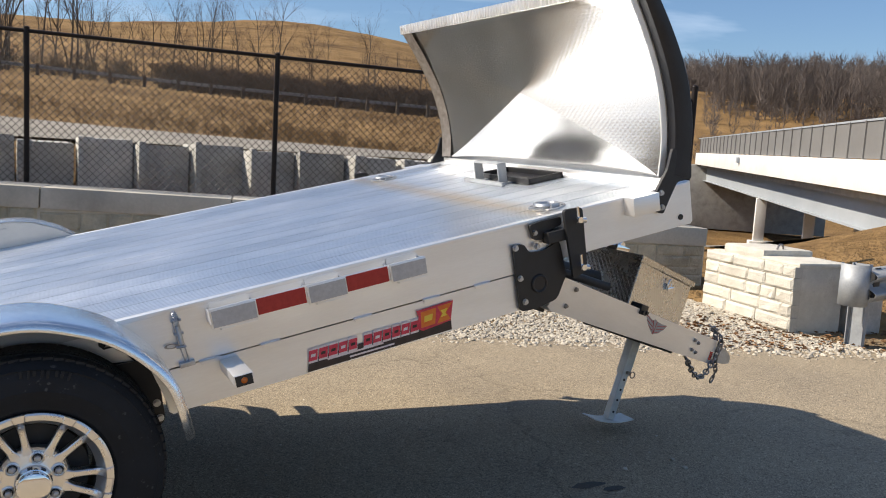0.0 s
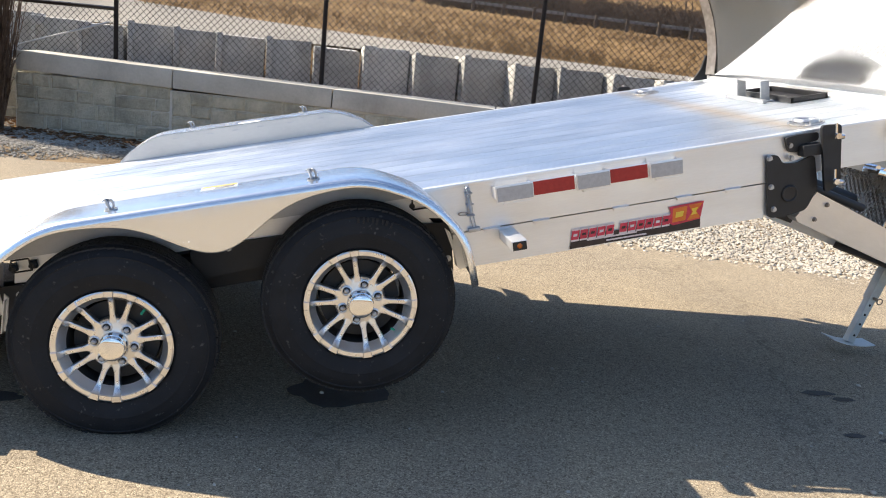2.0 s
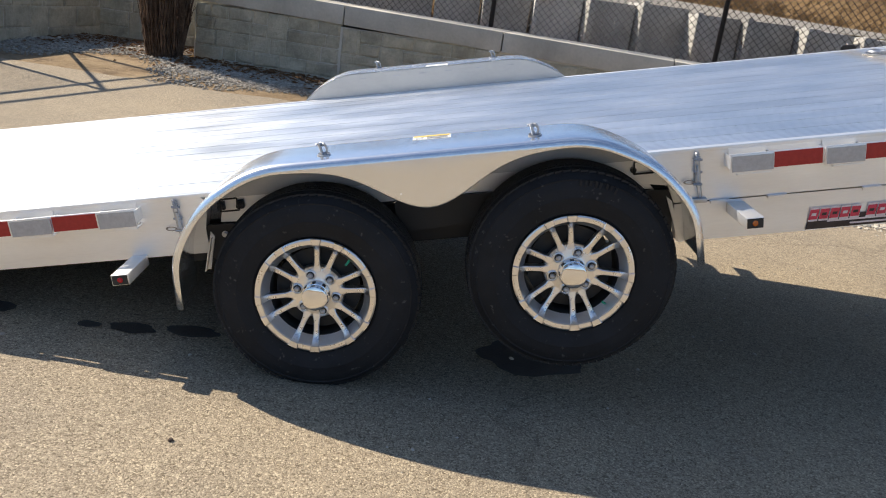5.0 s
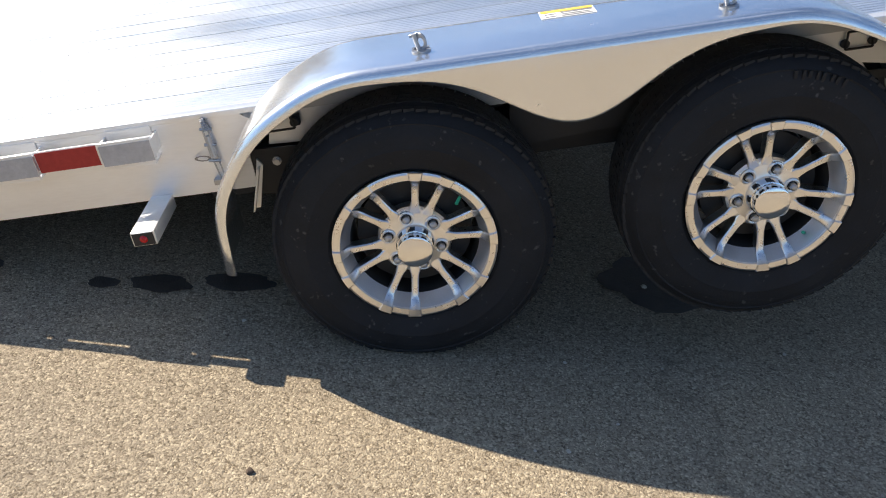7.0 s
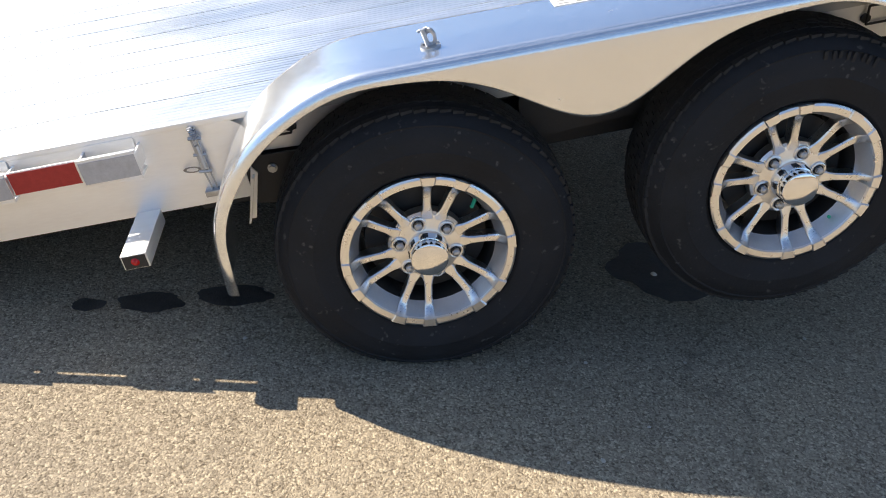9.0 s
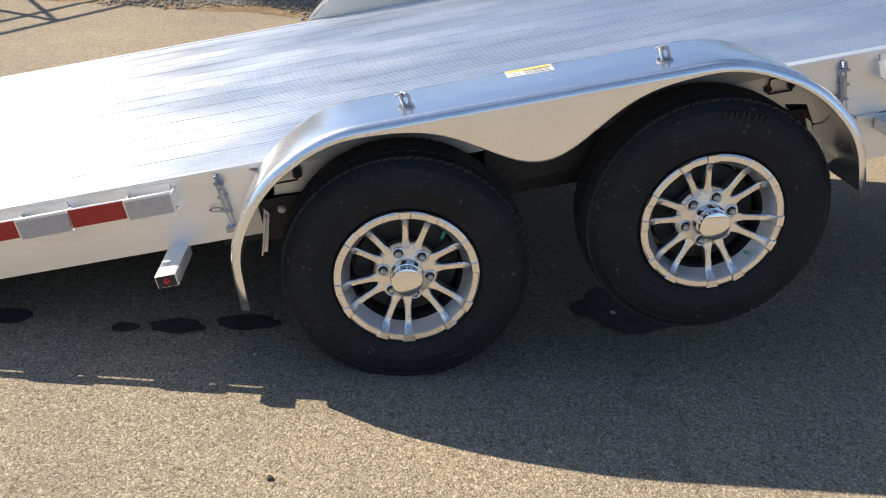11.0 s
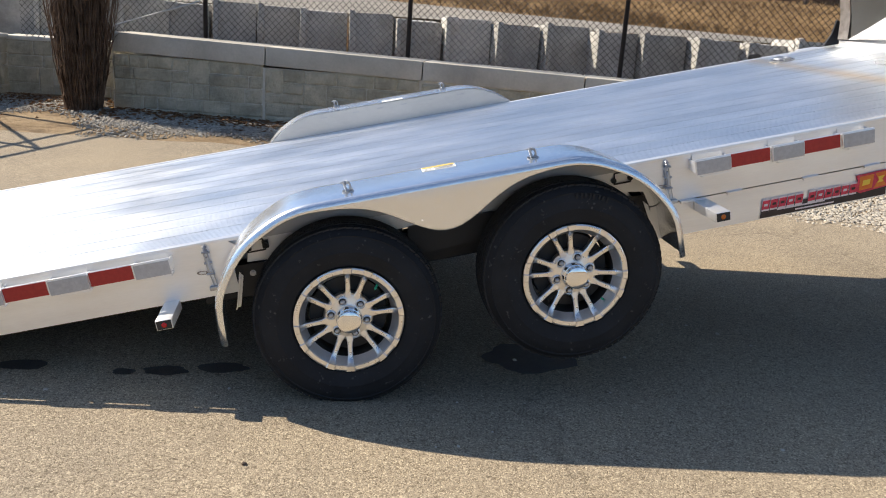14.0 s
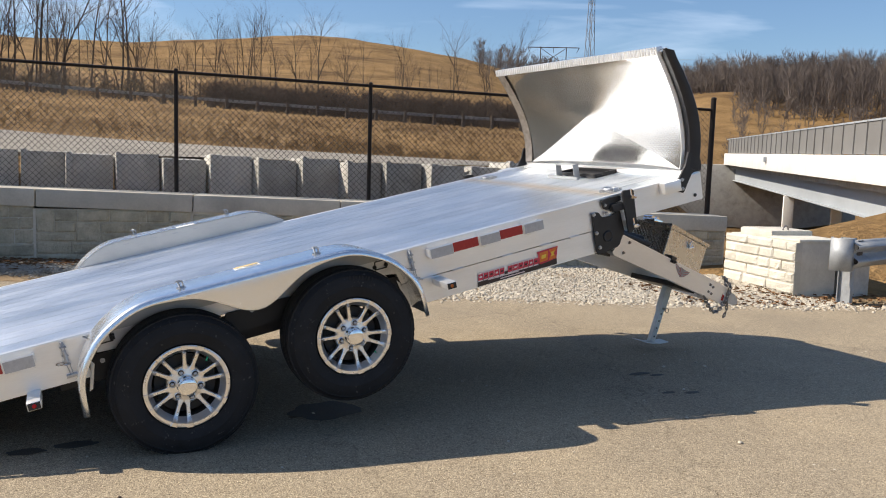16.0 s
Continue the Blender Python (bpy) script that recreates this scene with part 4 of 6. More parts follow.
def rounded(pts, r, n=4):
    """Rounds the corners of an outline."""
    out = []
    k = len(pts)
    for i in range(k):
        p, a, b = Vector(pts[i]), Vector(pts[i - 1]), Vector(pts[(i + 1) % k])
        d1, d2 = (a - p), (b - p)
        q = min(r, d1.length * 0.45, d2.length * 0.45)
        s1, s2 = p + d1.normalized() * q, p + d2.normalized() * q
        for j in range(n + 1):
            t = j / n
            out.append(tuple((1 - t) ** 2 * s1 + 2 * t * (1 - t) * p + t * t * s2))
    return out


def pivot_bracket(y, s):
    """Black plates that carry the tongue's pivot and the deck lock."""
    bm = BM()
    pts = [(2.575, 0.254), (2.625, 0.254), (2.642, 0.214), (2.71, 0.207), (2.785, 0.232), (2.80, 0.09), (2.745, 0.004), (2.64, -0.010), (2.575, -0.004)]
    prism(bm, rounded(pts, 0.02), y + s * 0.004, y + s * 0.016)
    b = part("pivot_bracket", bm, BLACK, trailer, "black steel pivot bracket")
    bm = BM()
    prism(bm, rounded([(2.655, 0.318), (2.668, 0.258), (2.71, 0.252), (2.71, 0.278), (2.80, 0.29), (2.80, 0.322), (2.71, 0.324)], 0.012), y + s * 0.004, y + s * 0.02)
    part("hook_plate", bm, BLACK, b)
    bm = BM()
    box(bm, (2.715, y + s * 0.004, 0.235), (2.80, y + s * 0.05, 0.28), 0.003)
    part("lock_tube", bm, FRAME, b)
    bm = BM()
    prism(bm, rounded([(2.785, 0.355), (2.872, 0.35), (2.868, 0.105), (2.80, 0.075)], 0.018), y + s * 0.05, y + s * 0.064)
    st = part("lock_strap", bm, BLACK, b)
    bm = BM()
    torus(bm, (2.672, y + s * 0.018, 0.085), (0, 1, 0), 0.031, 0.006, 28, 8)
    part("pivot_ring", bm, BLACK, b)
    bm = BM()
    rod(bm, (2.672, y + s * 0.0165, 0.085), (2.672, y + s * 0.020, 0.085), 0.027, n=24)
    part("pivot_bore", bm, TRIM, b)
    for u, w in ((2.585, 0.245), (2.68, 0.232), (2.59, 0.125), (2.60, 0.03), (2.675, 0.285)):
        bolt(b, u, y + s * 0.016, w, s, 0.009)
    for u, w in ((2.835, 0.31), (2.83, 0.125)):
        bm = BM()
        rod(bm, (u, y + s * 0.06, w), (u, y + s * 0.1, w), 0.012, n=12)
        rod(bm, (u, y + s * 0.085, w + 0.05), (u, y + s * 0.085, w - 0.005), 0.005, n=8)
        rod(bm, (u - 0.012, y + s * 0.085, w), (u + 0.03, y + s * 0.085, w - 0.008), 0.011, n=10)
        part("lock_pin", bm, CHROME, b)


def decal():
    """The maker's sticker, as plain slanted shapes in its colours."""
    y = Y0 - 0.0005
    bm = BM()
    prism(bm, [(1.795, 0.018), (2.352, 0.020), (2.356, 0.075), (2.24, 0.075), (2.20, 0.068), (1.808, 0.062)], y, y - 0.002)
    d = part("side_sticker", bm, DECAL_K, trailer, "black, red and orange sticker with slanted shapes", m=pose(-0.068, 0, -0.017))
    u = 1.802
    for i, gap in enumerate((0, 0, 0, 0, 0, 1, 0, 0, 0, 0, 0)):
        if gap:
            u += 0.02
        for k, (mt, o, e) in enumerate(((DECAL_P, 0.0025, 0.0035), (DECAL_R, 0.0035, 0.0))):
            bm = BM()
            h0, h1 = 0.050 - e, 0.094 + e
            if k:
                h0, h1 = 0.054, 0.090
            prism(bm, [(u + 0.001 * k, h0), (u + 0.033 - 0.001 * k, h0), (u + 0.041 - 0.001 * k, h1), (u + 0.008 + 0.001 * k, h1)], y - o + 0.001, y - o)
            part("sticker_shape", bm, mt, d)
        # a slot in each slanted shape
        bm = BM()
        prism(bm, [(u + 0.011, 0.067), (u + 0.027, 0.067), (u + 0.03, 0.077), (u + 0.014, 0.077)], y - 0.0035, y - 0.0042)
        part("sticker_shape", bm, DECAL_K if i % 3 else DECAL_P, d)
        u += 0.0365
    bm = BM()
    prism(bm, [(2.215, 0.06), (2.235, 0.046), (2.352, 0.056), (2.372, 0.128), (2.222, 0.124), (2.228, 0.10)], y - 0.002, y - 0.0045)
    part("sticker_shape", bm, DECAL_R, d)
    # flame-coloured blocks, bright at the waist
    for k, (pts, mt) in enumerate(([[(2.232, 0.058), (2.288, 0.060), (2.300, 0.118), (2.238, 0.116)], DECAL_O], [[(2.246, 0.076), (2.278, 0.078), (2.284, 0.100), (2.250, 0.098)], DECAL_Y],
                                   [[(2.296, 0.058), (2.352, 0.062), (2.338, 0.090), (2.366, 0.122), (2.306, 0.120), (2.318, 0.090)], DECAL_O],
                                   [[(2.312, 0.078), (2.340, 0.080), (2.334, 0.090), (2.346, 0.106), (2.316, 0.104), (2.322, 0.090)], DECAL_Y])):
        bm = BM()
        prism(bm, pts, y - 0.0045, y - 0.0052 - 0.0004 * k)
        part("sticker_shape", bm, mt, d)
    for a, b, w in ((1.87, 2.08, 0.044), (1.95, 2.12, 0.03)):
        bm = BM()
        box(bm, (a, y - 0.003, w - 0.003), (b, y - 0.002, w + 0.003))
        part("sticker_shape", bm, DECAL_P, d)


def hood():
    """The raised air dam: a bowed sheet of tread plate with a cross-break, black side trim and a toothed top rail."""
    ya, yb = 0.265, 2.265
    ctl = [(0.345, 3.352), (0.45, 3.385), (0.56, 3.402), (0.68, 3.402), (0.80, 3.388), (0.91, 3.358), (1.04, 3.315), (1.155, 3.268)]

    def bow(w):
        for (a, ua), (b, ub) in zip(ctl, ctl[1:]):
            if w <= b:
                return ua + (ub - ua) * (w - a) / (b - a)
        return ctl[-1][1]

    def smooth_bow(w):
        return sum(bow(min(1.155, max(0.345, w + o))) for o in (-0.05, -0.025, 0, 0.025, 0.05)) / 5

    bm = BM()
    nu, nv = 56, 56
    g = []
    for i in range(nv + 1):
        w = 0.345 + 0.81 * i / nv
        row = []
        for j in range(nu + 1):
            px, pz = abs(j / nu - 0.5) * 2, abs(i / nv - 0.5) * 2
            f = 0.92 * j / nu if j < nu / 2 else 0.46 + 1.08 * (j / nu - 0.5)
            y = ya + (yb - ya) * f
            # cross-break: the lower folds are crisp, the upper ones fade into the bow
            peak = -0.105 * (1 - (max(px, pz) if i < nv / 2 else min(1, (px ** 3 + pz ** 3) ** (1 / 3))))
            # the sheet stands straighter inside its bowed edges near the foot
            u = smooth_bow(w)
            u += 0.75 * (3.408 - u) * (1 - px ** 4) * min(1, max(0, (0.64 - w) / 0.2))
            row.append(bm.verts.new((u + peak - 0.07 * f * (w - 0.345) / 0.81, y, w)))
        g.append(row)
    for i in range(nv):
        for j in range(nu):
            q = (g[i][j], g[i][j + 1], g[i + 1][j + 1], g[i + 1][j])
            if i == j:
                bm.faces.new((q[0], q[1], q[2]))
                bm.faces.new((q[0], q[2], q[3]))
            elif i + j == nv - 1:
                bm.faces.new((q[0], q[1], q[3]))
                bm.faces.new((q[1], q[2], q[3]))
            else:
                bm.faces.new(q)
    h = part("air_dam", bm, HOODM, trailer, "raised bright tread-plate air dam, cross-broken and bowed", smooth=3)
    md = h.modifiers.new("thickness", "SOLIDIFY")
    md.thickness, md.offset = 0.004, 1
    for y, s, f in ((ya, -1, 0), (yb, 1, 1)):
        bm = BM()
        ws = [0.375 + 0.79 * i / 24 for i in range(25)]
        sh = lambda w: -0.07 * f * (w - 0.345) / 0.81
        inner = [(smooth_bow(w) - 0.004 + sh(w), w) for w in ws]
        outer = [(smooth_bow(w) + 0.085 + 0.018 * math.sin(math.pi * (w - 0.35) / 0.8) + sh(w), w - 0.02) for w in ws]
        secs = []
        for (u0, w0), (u1, w1) in zip(inner, outer):
            y2, y3 = y + s * 0.03, y - s * 0.012
            secs.append([bm.verts.new(v) for v in ((u0, y3, w0), (u0 + 0.008, y2 - s * 0.008, w0), (u0 + 0.02, y2, w0), (u1 - 0.012, y2, w1), (u1, y2 - s * 0.012, w1), (u1, y3, w1))])
        for a, b in zip(secs, secs[1:]):
            for j in range(6):
                bm.faces.new((a[j], a[(j + 1) % 6], b[(j + 1) % 6], b[j]))
        bm.faces.new(secs[0])
        bm.faces.new(secs[-1][::-1])
        part("side_trim", bm, TRIM, h, "black curved side trim", smooth=40)
        # bright angle just inside the trim
        bm = BM()
        secs = []
        for u0, w0 in inner:
            wd = 0.05 if s < 0 else 0.085
            secs.append([bm.verts.new(v) for v in ((u0 - 0.006, y - s * 0.012, w0), (u0 - 0.03, y - s * 0.016, w0), (u0 - 0.006, y - s * wd, w0))])
        for a, b in zip(secs, secs[1:]):
            for j in range(3):
                bm.faces.new((a[j], a[(j + 1) % 3], b[(j + 1) % 3], b[j]))
        part("inner_angle", bm, CHAINM if s > 0 else ALU, h, smooth=40)
        # bracket to the deck
        bm = BM()
        ys = Y0 - 0.004 if s < 0 else Y1 + 0.004
        prism(bm, rounded([(3.379, 0.489), (3.344, 0.406), (3.283, 0.336), (3.266, 0.30), (3.266, 0.245), (3.302, 0.228), (3.337, 0.278), (3.389, 0.346), (3.466, 0.346), (3.472, 0.42)], 0.012), ys, ys + s * 0.014)
        br = part("hood_bracket", bm, BLACK, h)
        for u, w in ((3.298, 0.318), (3.297, 0.258)):
            bolt(br, u, ys + s * 0.014, w, s, 0.009)
    # toothed top rail
    bm = BM()
    u0, w0 = smooth_bow(1.155), 1.157
    v = []
    for y, sh in ((ya - 0.012, 0.0), (yb + 0.012, -0.07)):
        v.append([(u0 - 0.020 + sh, y, w0 - 0.010), (u0 + 0.030 + sh, y, w0 + 0.004), (u0 + 0.030 + sh, y, w0 + 0.014), (u0 - 0.020 + sh, y, w0)])
    a, b = [[bm.verts.new(p) for p in q] for q in v]
    for j in range(4):
        bm.faces.new((a[j], a[(j + 1) % 4], b[(j + 1) % 4], b[j]))
    bm.faces.new(a)
    bm.faces.new(b[::-1])
    n = 72
    for i in range(n):
        f = (i + 0.5) / n
        y = ya + (yb - ya) * f
        box(bm, (u0 - 0.038 - 0.07 * f, y - 0.0078, w0 - 0.026), (u0 + 0.012 - 0.07 * f, y + 0.0078, w0 + 0.026), 0.004)
    part("toothed_rail", bm, ALU, h, "bright toothed strip along the top edge")
    # foot angle on the deck
    bm = BM()
    box(bm, (3.318, ya, WD + 0.001), (3.36, yb, WD + 0.012), 0.002)
    box(bm, (3.345, ya, WD + 0.001), (3.352, yb, WD + 0.035), 0.002)
    part("foot_angle", bm, ALU, h)


def winch_mount():
    bm = BM()
    a, b, c, d = 3.12, 3.30, 0.95, 1.45
    for lo, hi in (((a, c, WD + 0.001), (a + 0.018, d, WD + 0.028)), ((b, c, WD + 0.001), (b + 0.018, d, WD + 0.028)), ((a, c, WD + 0.001), (b + 0.018, c + 0.018, WD + 0.028)),
                   ((a, d - 0.018, WD + 0.001), (b + 0.018, d, WD + 0.028))):
        box(bm, lo, hi, 0.002)
    f = part("winch_tray", bm, BLACK, trailer, "low black open tray on the deck")
    bm = BM()
    box(bm, (a + 0.018, c + 0.018, WD + 0.001), (b, d - 0.018, WD + 0.004))
    part("tray_floor", bm, TRIM, f)
    bm = BM()
    for y in (1.11, 1.34):
        box(bm, (3.05, y - 0.003, WD + 0.001), (3.10, y + 0.003, WD + 0.105), 0.002)
        box(bm, (3.03, y - 0.02, WD + 0.001), (3.12, y + 0.02, WD + 0.007), 0.002)
    box(bm, (3.052, 1.107, WD + 0.10), (3.098, 1.343, WD + 0.107), 0.002)
    box(bm, (3.03, 1.05, WD + 0.001), (3.05, 1.43, WD + 0.02), 0.002)
    part("mount_bracket", bm, GALV, trailer, "bright upright bracket with slotted ears")
    for y, s in ((0.41, 1), (2.085, -1)):
        bm = BM()
        u = 2.855
        rod(bm, (u, y, WD + 0.001), (u, y, WD + 0.007), 0.075, n=32)
        torus(bm, (u, y, WD + 0.014), (0.1, 0, 1), 0.047, 0.008, 28, 8)
        box(bm, (u - 0.018, y - 0.06, WD + 0.004), (u + 0.018, y - 0.035, WD + 0.022), 0.004)
        for k in range(4):
            t = math.pi / 4 + k * math.pi / 2
            rod(bm, (u + 0.063 * math.cos(t), y + 0.063 * math.sin(t), WD + 0.006), (u + 0.063 * math.cos(t), y + 0.063 * math.sin(t), WD + 0.011), 0.006, n=8)
        part("tie_down_ring", bm, ZINC, trailer, "recessed zinc tie-down ring")


def under_frame():
    for y in (0.36, 2.13):
        bm = BM()
        box(bm, (-0.55, y - 0.03, 0.06), (1.35, y + 0.03, 0.20), 0.004)
        part("main_beam", bm, FRAME, trailer, "black main beam above the axles")
    for u in (0.0, 0.866):
        bm = BM()
        rod(bm, (u - 0.09, 0.2, 0.06), (u - 0.09, 2.3, 0.06), 0.04, n=16)
        rod(bm, (u, 0.12, 0), (u, 0.24, 0), 0.03, n=12)
        rod(bm, (u, 2.28, 0), (u, 2.4, 0), 0.03, n=12)
        for y in (0.27, 2.245):
            prism(bm, rounded([(u - 0.14, 0.10), (u - 0.06, 0.10), (u + 0.04, 0.03), (u + 0.04, -0.03), (u - 0.02, -0.03)], 0.02), y - 0.012, y + 0.012)
        part("axle", bm, FRAME, trailer, "black torsion axle")
    for y, s in ((Y0 + 0.025, -1), (Y1 - 0.025, 1)):
        bm = BM()
        prism(bm, [(-0.35, 0.215), (-0.33, 0.29), (-0.30, 0.324), (1.10, 0.324), (1.20, 0.19), (1.10, 0.21), (0.95, 0.20), (0.72, 0.235), (0.15, 0.235), (-0.1, 0.225), (-0.25, 0.21)], y, y - s * 0.006)
        part("inner_panel", bm, ALU, trailer, "bare aluminium wheel-well panel")
        bm = BM()
        prism(bm, rounded([(1.04, 0.205), (1.02, 0.05), (1.10, -0.045), (1.25, -0.03), (1.262, 0.19)], 0.03), y + s * 0.012, y + s * 0.02)
        pl = part("hanger_plate", bm, BLACK, trailer, "black hanger plate with bolts")
        for u, w in ((1.236, 0.045), (1.236, -0.005), (1.13, 0.13)):
            bolt(pl, u, y + s * 0.02, w, s, 0.009)
        bm = BM()
        prism(bm, rounded([(-0.42, 0.215), (-0.42, 0.09), (-0.12, 0.05), (-0.1, 0.2)], 0.03), y + s * 0.012, y + s * 0.02)
        pl = part("hanger_plate", bm, BLACK, trailer)
        bolt(pl, -0.335, y + s * 0.02, 0.175, s, 0.009)
        bm = BM()
        prism(bm, rounded([(0.28, 0.24), (0.28, 0.12), (0.60, 0.14), (0.64, 0.24)], 0.02), y + s * 0.004, y + s * 0.02)
        pl = part("hanger_plate", bm, FRAME, trailer)
        bolt(pl, 0.42, y + s * 0.02, 0.225, s, 0.009)
        # folded inner stays at both ends of the fender
        for u0, u1, w0, w1 in ((-0.425, -0.408, 0.05, 0.17), (1.276, 1.290, -0.005, 0.15)):
            bm = BM()
            k = 1 if u0 < 0 else -1
            prism(bm, [(u0, w0), (u1, w0), (u1 + 0.035 * k, w1), (u0 + 0.04 * k, w1 + 0.02)], y + s * 0.02, y + s * 0.026)
            ue = u0 if u0 < 0 else u1
            if u0 < 0:
                prism(bm, [(ue, w0), (ue + 0.005 * k, w0), (ue + 0.045 * k, w1), (ue + 0.04 * k, w1)], y + s * 0.026, y + s * 0.05)
            part("fender_stay", bm, ALU, trailer)
        for u in (-0.30, 1.155):
            bm = BM()
            yc = y + s * 0.034
            c = [(u - 0.03, yc, 0.306), (u + 0.03, yc, 0.306), (u + 0.034, yc, 0.262), (u - 0.034, yc, 0.262)]
            for a, b in zip(c, c[1:] + c[:1]):
                rod(bm, a, b, 0.0032, n=6)
            for e in (u - 0.034, u + 0.034):
                rod(bm, (e, y, 0.276), (e, yc, 0.276), 0.011, n=10)
                box(bm, (e - 0.012, min(y, y + s * 0.02), 0.262), (e + 0.012, max(y, y + s * 0.02), 0.292), 0.002)
            part("wire_clip", bm, BLACK, trailer, "black wire clip in two bushes")


def chain(bm, pts, pitch=0.034, wire=0.0048):
    """Oval links along a line of points, each a quarter turn from the last."""
    acc, k = 0.0, 0
    for a, b in zip(pts, pts[1:]):
        a, b = Vector(a), Vector(b)
        L = (b - a).length
        while acc < L:
            p = a + (b - a) * (acc / L)
            d = (b - a).normalized()
            q = d.to_track_quat("X", "Z").to_matrix().to_4x4() @ Matrix.Rotation(math.pi / 2 * (k % 2) + 0.4, 4, "X")
            start = len(bm.verts)
            torus(bm, (0, 0, 0), (0, 0, 1), 0.0145, wire, 14, 6, 1.55)
            bm.verts.ensure_lookup_table()
            vs = bm.verts[start:]
            for v in vs:
                # torus axes come turned by a quarter, so lay the long way along x
                v.co = Matrix.Translation(p) @ q @ Vector((v.co.x, v.co.y, v.co.z))
            acc += pitch
            k += 1
        acc -= L


def tongue():
    """The A-frame tongue, hinged under the deck and nose down, with its box, jack, coupler and chains."""
    W = pose(2.78, 1.257, 0.94, 0, 17.4, 0)
    L = BODY.inverted() @ W
    t = new("tongue")
    t.parent, t.matrix_basis = trailer, L
    tagged(t, "cream-grey aluminium A-frame tongue, nose down")
    for s in (-1, 1):
        a, b = Vector((-0.03, s * 0.868, 0)), Vector((1.775, s * 0.082, 0))
        d = (b - a)
        m = Matrix.Translation(a) @ Matrix.Rotation(math.atan2(d.y, d.x), 4, "Z")
        bm = BM()
        prism(bm, [(0.03, 0.075), (-0.035, -0.062), (0.0, -0.075), (d.length, -0.072), (d.length, 0.072)], -0.025, 0.025)
        r = part("tongue_rail", bm, ALU, t, m=m)
        for u, w in ((0.14, 0.045), (0.10, -0.035), (1.60, 0.028), (1.665, 0.02), (1.60, -0.028), (1.665, -0.035)):
            bolt(r, u, -0.025 if s < 0 else 0.025, w, s, 0.008, CHAINM)
        if s < 0:
            bm = BM()
            pts = [(1.07, 0.05), (1.10, 0.038), (1.125, 0.028), (1.14, 0.038), (1.155, 0.03), (1.19, 0.026), (1.23, 0.028), (1.215, 0.0), (1.185, -0.03), (1.15, -0.048), (1.12, -0.022), (1.09, 0.012)]
            prism(bm, pts, -0.0262, -0.025)
            e = part("emblem", bm, FADED, r, "faded grey winged emblem shape", m=pose(1.03, 0, 0.02) @ Matrix.Diagonal((1.8, 1, 0.9, 1)) @ pose(-1.15, 0, 0))
            for p, q in (((1.075, 0.045), (1.135, 0.012)), ((1.085, 0.02), (1.135, -0.008)), ((1.105, -0.008), (1.14, -0.028)), ((1.225, 0.022), (1.165, 0.004)), ((1.212, 0.0), (1.165, -0.014)), ((1.19, -0.02), (1.16, -0.034)), ((1.128, 0.028), (1.15, -0.045)), ((1.155, 0.028), (1.15, -0.045))):
                bm = BM()
                rod(bm, (p[0], -0.0265, p[1]), (q[0], -0.0265, q[1]), 0.0014, n=6)
                part("emblem_bar", bm, FELT, e)
            bm = BM()
            box(bm, (d.length - 0.075, -0.0285, -0.05), (d.length - 0.035, -0.025, 0.0), 0.002)
            part("side_reflector", bm, LENS_R, r, "red reflector")
            bm = BM()
            box(bm, (0.80, -0.032, 0.05), (0.88, 0.03, 0.10), 0.005)
            rod(bm, (0.82, -0.034, 0.06), (0.82, -0.044, 0.06), 0.01, n=8)
            rod(bm, (0.86, -0.034, 0.065), (0.86, -0.044, 0.065), 0.01, n=8)
            part("box_clamp", bm, BLACK, r)
    bm = BM()
    box(bm, (0.02, -0.80, -0.05), (0.10, 0.80, 0.05), 0.005)
    rod(bm, (-0.10, -0.95, 0.02), (-0.10, 0.95, 0.02), 0.035, n=16)
    part("cross_tube", bm, FRAME, t)
    bm = BM()
    box(bm, (1.08, -0.27, -0.085), (1.30, 0.27, -0.045), 0.004)
    part("jack_plate", bm, BLACK, t)
    bm = BM()
    box(bm, (-0.10, -0.85, -0.09), (-0.02, 0.85, -0.03), 0.004)
    part("pivot_beam", bm, FRAME, t)
    # hydraulic cylinder and hoses behind the box
    bm = BM()
    rod(bm, (0.0, -0.35, 0.12), (0.62, -0.30, 0.16), 0.035, n=16)
    rod(bm, (0.0, -0.62, 0.10), (0.5, -0.55, 0.12), 0.02, n=12)
    part("damper", bm, FRAME, t, "black damping cylinder")
    # tapered box of tread plate
    k0, k1, hb, hf, c0, c1 = 0.73, 1.345, 0.457, 0.207, 0.076, 0.335
    bm = BM()
    lo = [bm.verts.new(v) for v in ((k0, -hb, c0), (k1, -hf, c0), (k1, hf, c0), (k0, hb, c0))]
    hi = [bm.verts.new(v) for v in ((k0, -hb, c1 - 0.03), (k1, -hf, c1 - 0.03), (k1, hf, c1 - 0.03), (k0, hb, c1 - 0.03))]
    bm.faces.new(lo[::-1])
    bm.faces.new(hi)
    for i in range(4):
        bm.faces.new((lo[i], lo[(i + 1) % 4], hi[(i + 1) % 4], hi[i]))
    bmesh.ops.bevel(bm, geom=list(bm.edges), offset=0.006, segments=2, affect="EDGES")
    bx = part("tool_box", bm, BOXM, t, "tapered tread-plate tool box")
    bm = BM()
    o = 0.012
    lo = [bm.verts.new(v) for v in ((k0 - o, -hb - o, c1 - 0.032), (k1 + o, -hf - o, c1 - 0.032), (k1 + o, hf + o, c1 - 0.032), (k0 - o, hb + o, c1 - 0.032))]
    hi = [bm.verts.new((v.co.x, v.co.y, c1)) for v in lo]
    bm.faces.new(lo[::-1])
    bm.faces.new(hi)
    for i in range(4):
        bm.faces.new((lo[i], lo[(i + 1) % 4], hi[(i + 1) % 4], hi[i]))
    bmesh.ops.bevel(bm, geom=list(bm.edges), offset=0.005, segments=2, affect="EDGES")
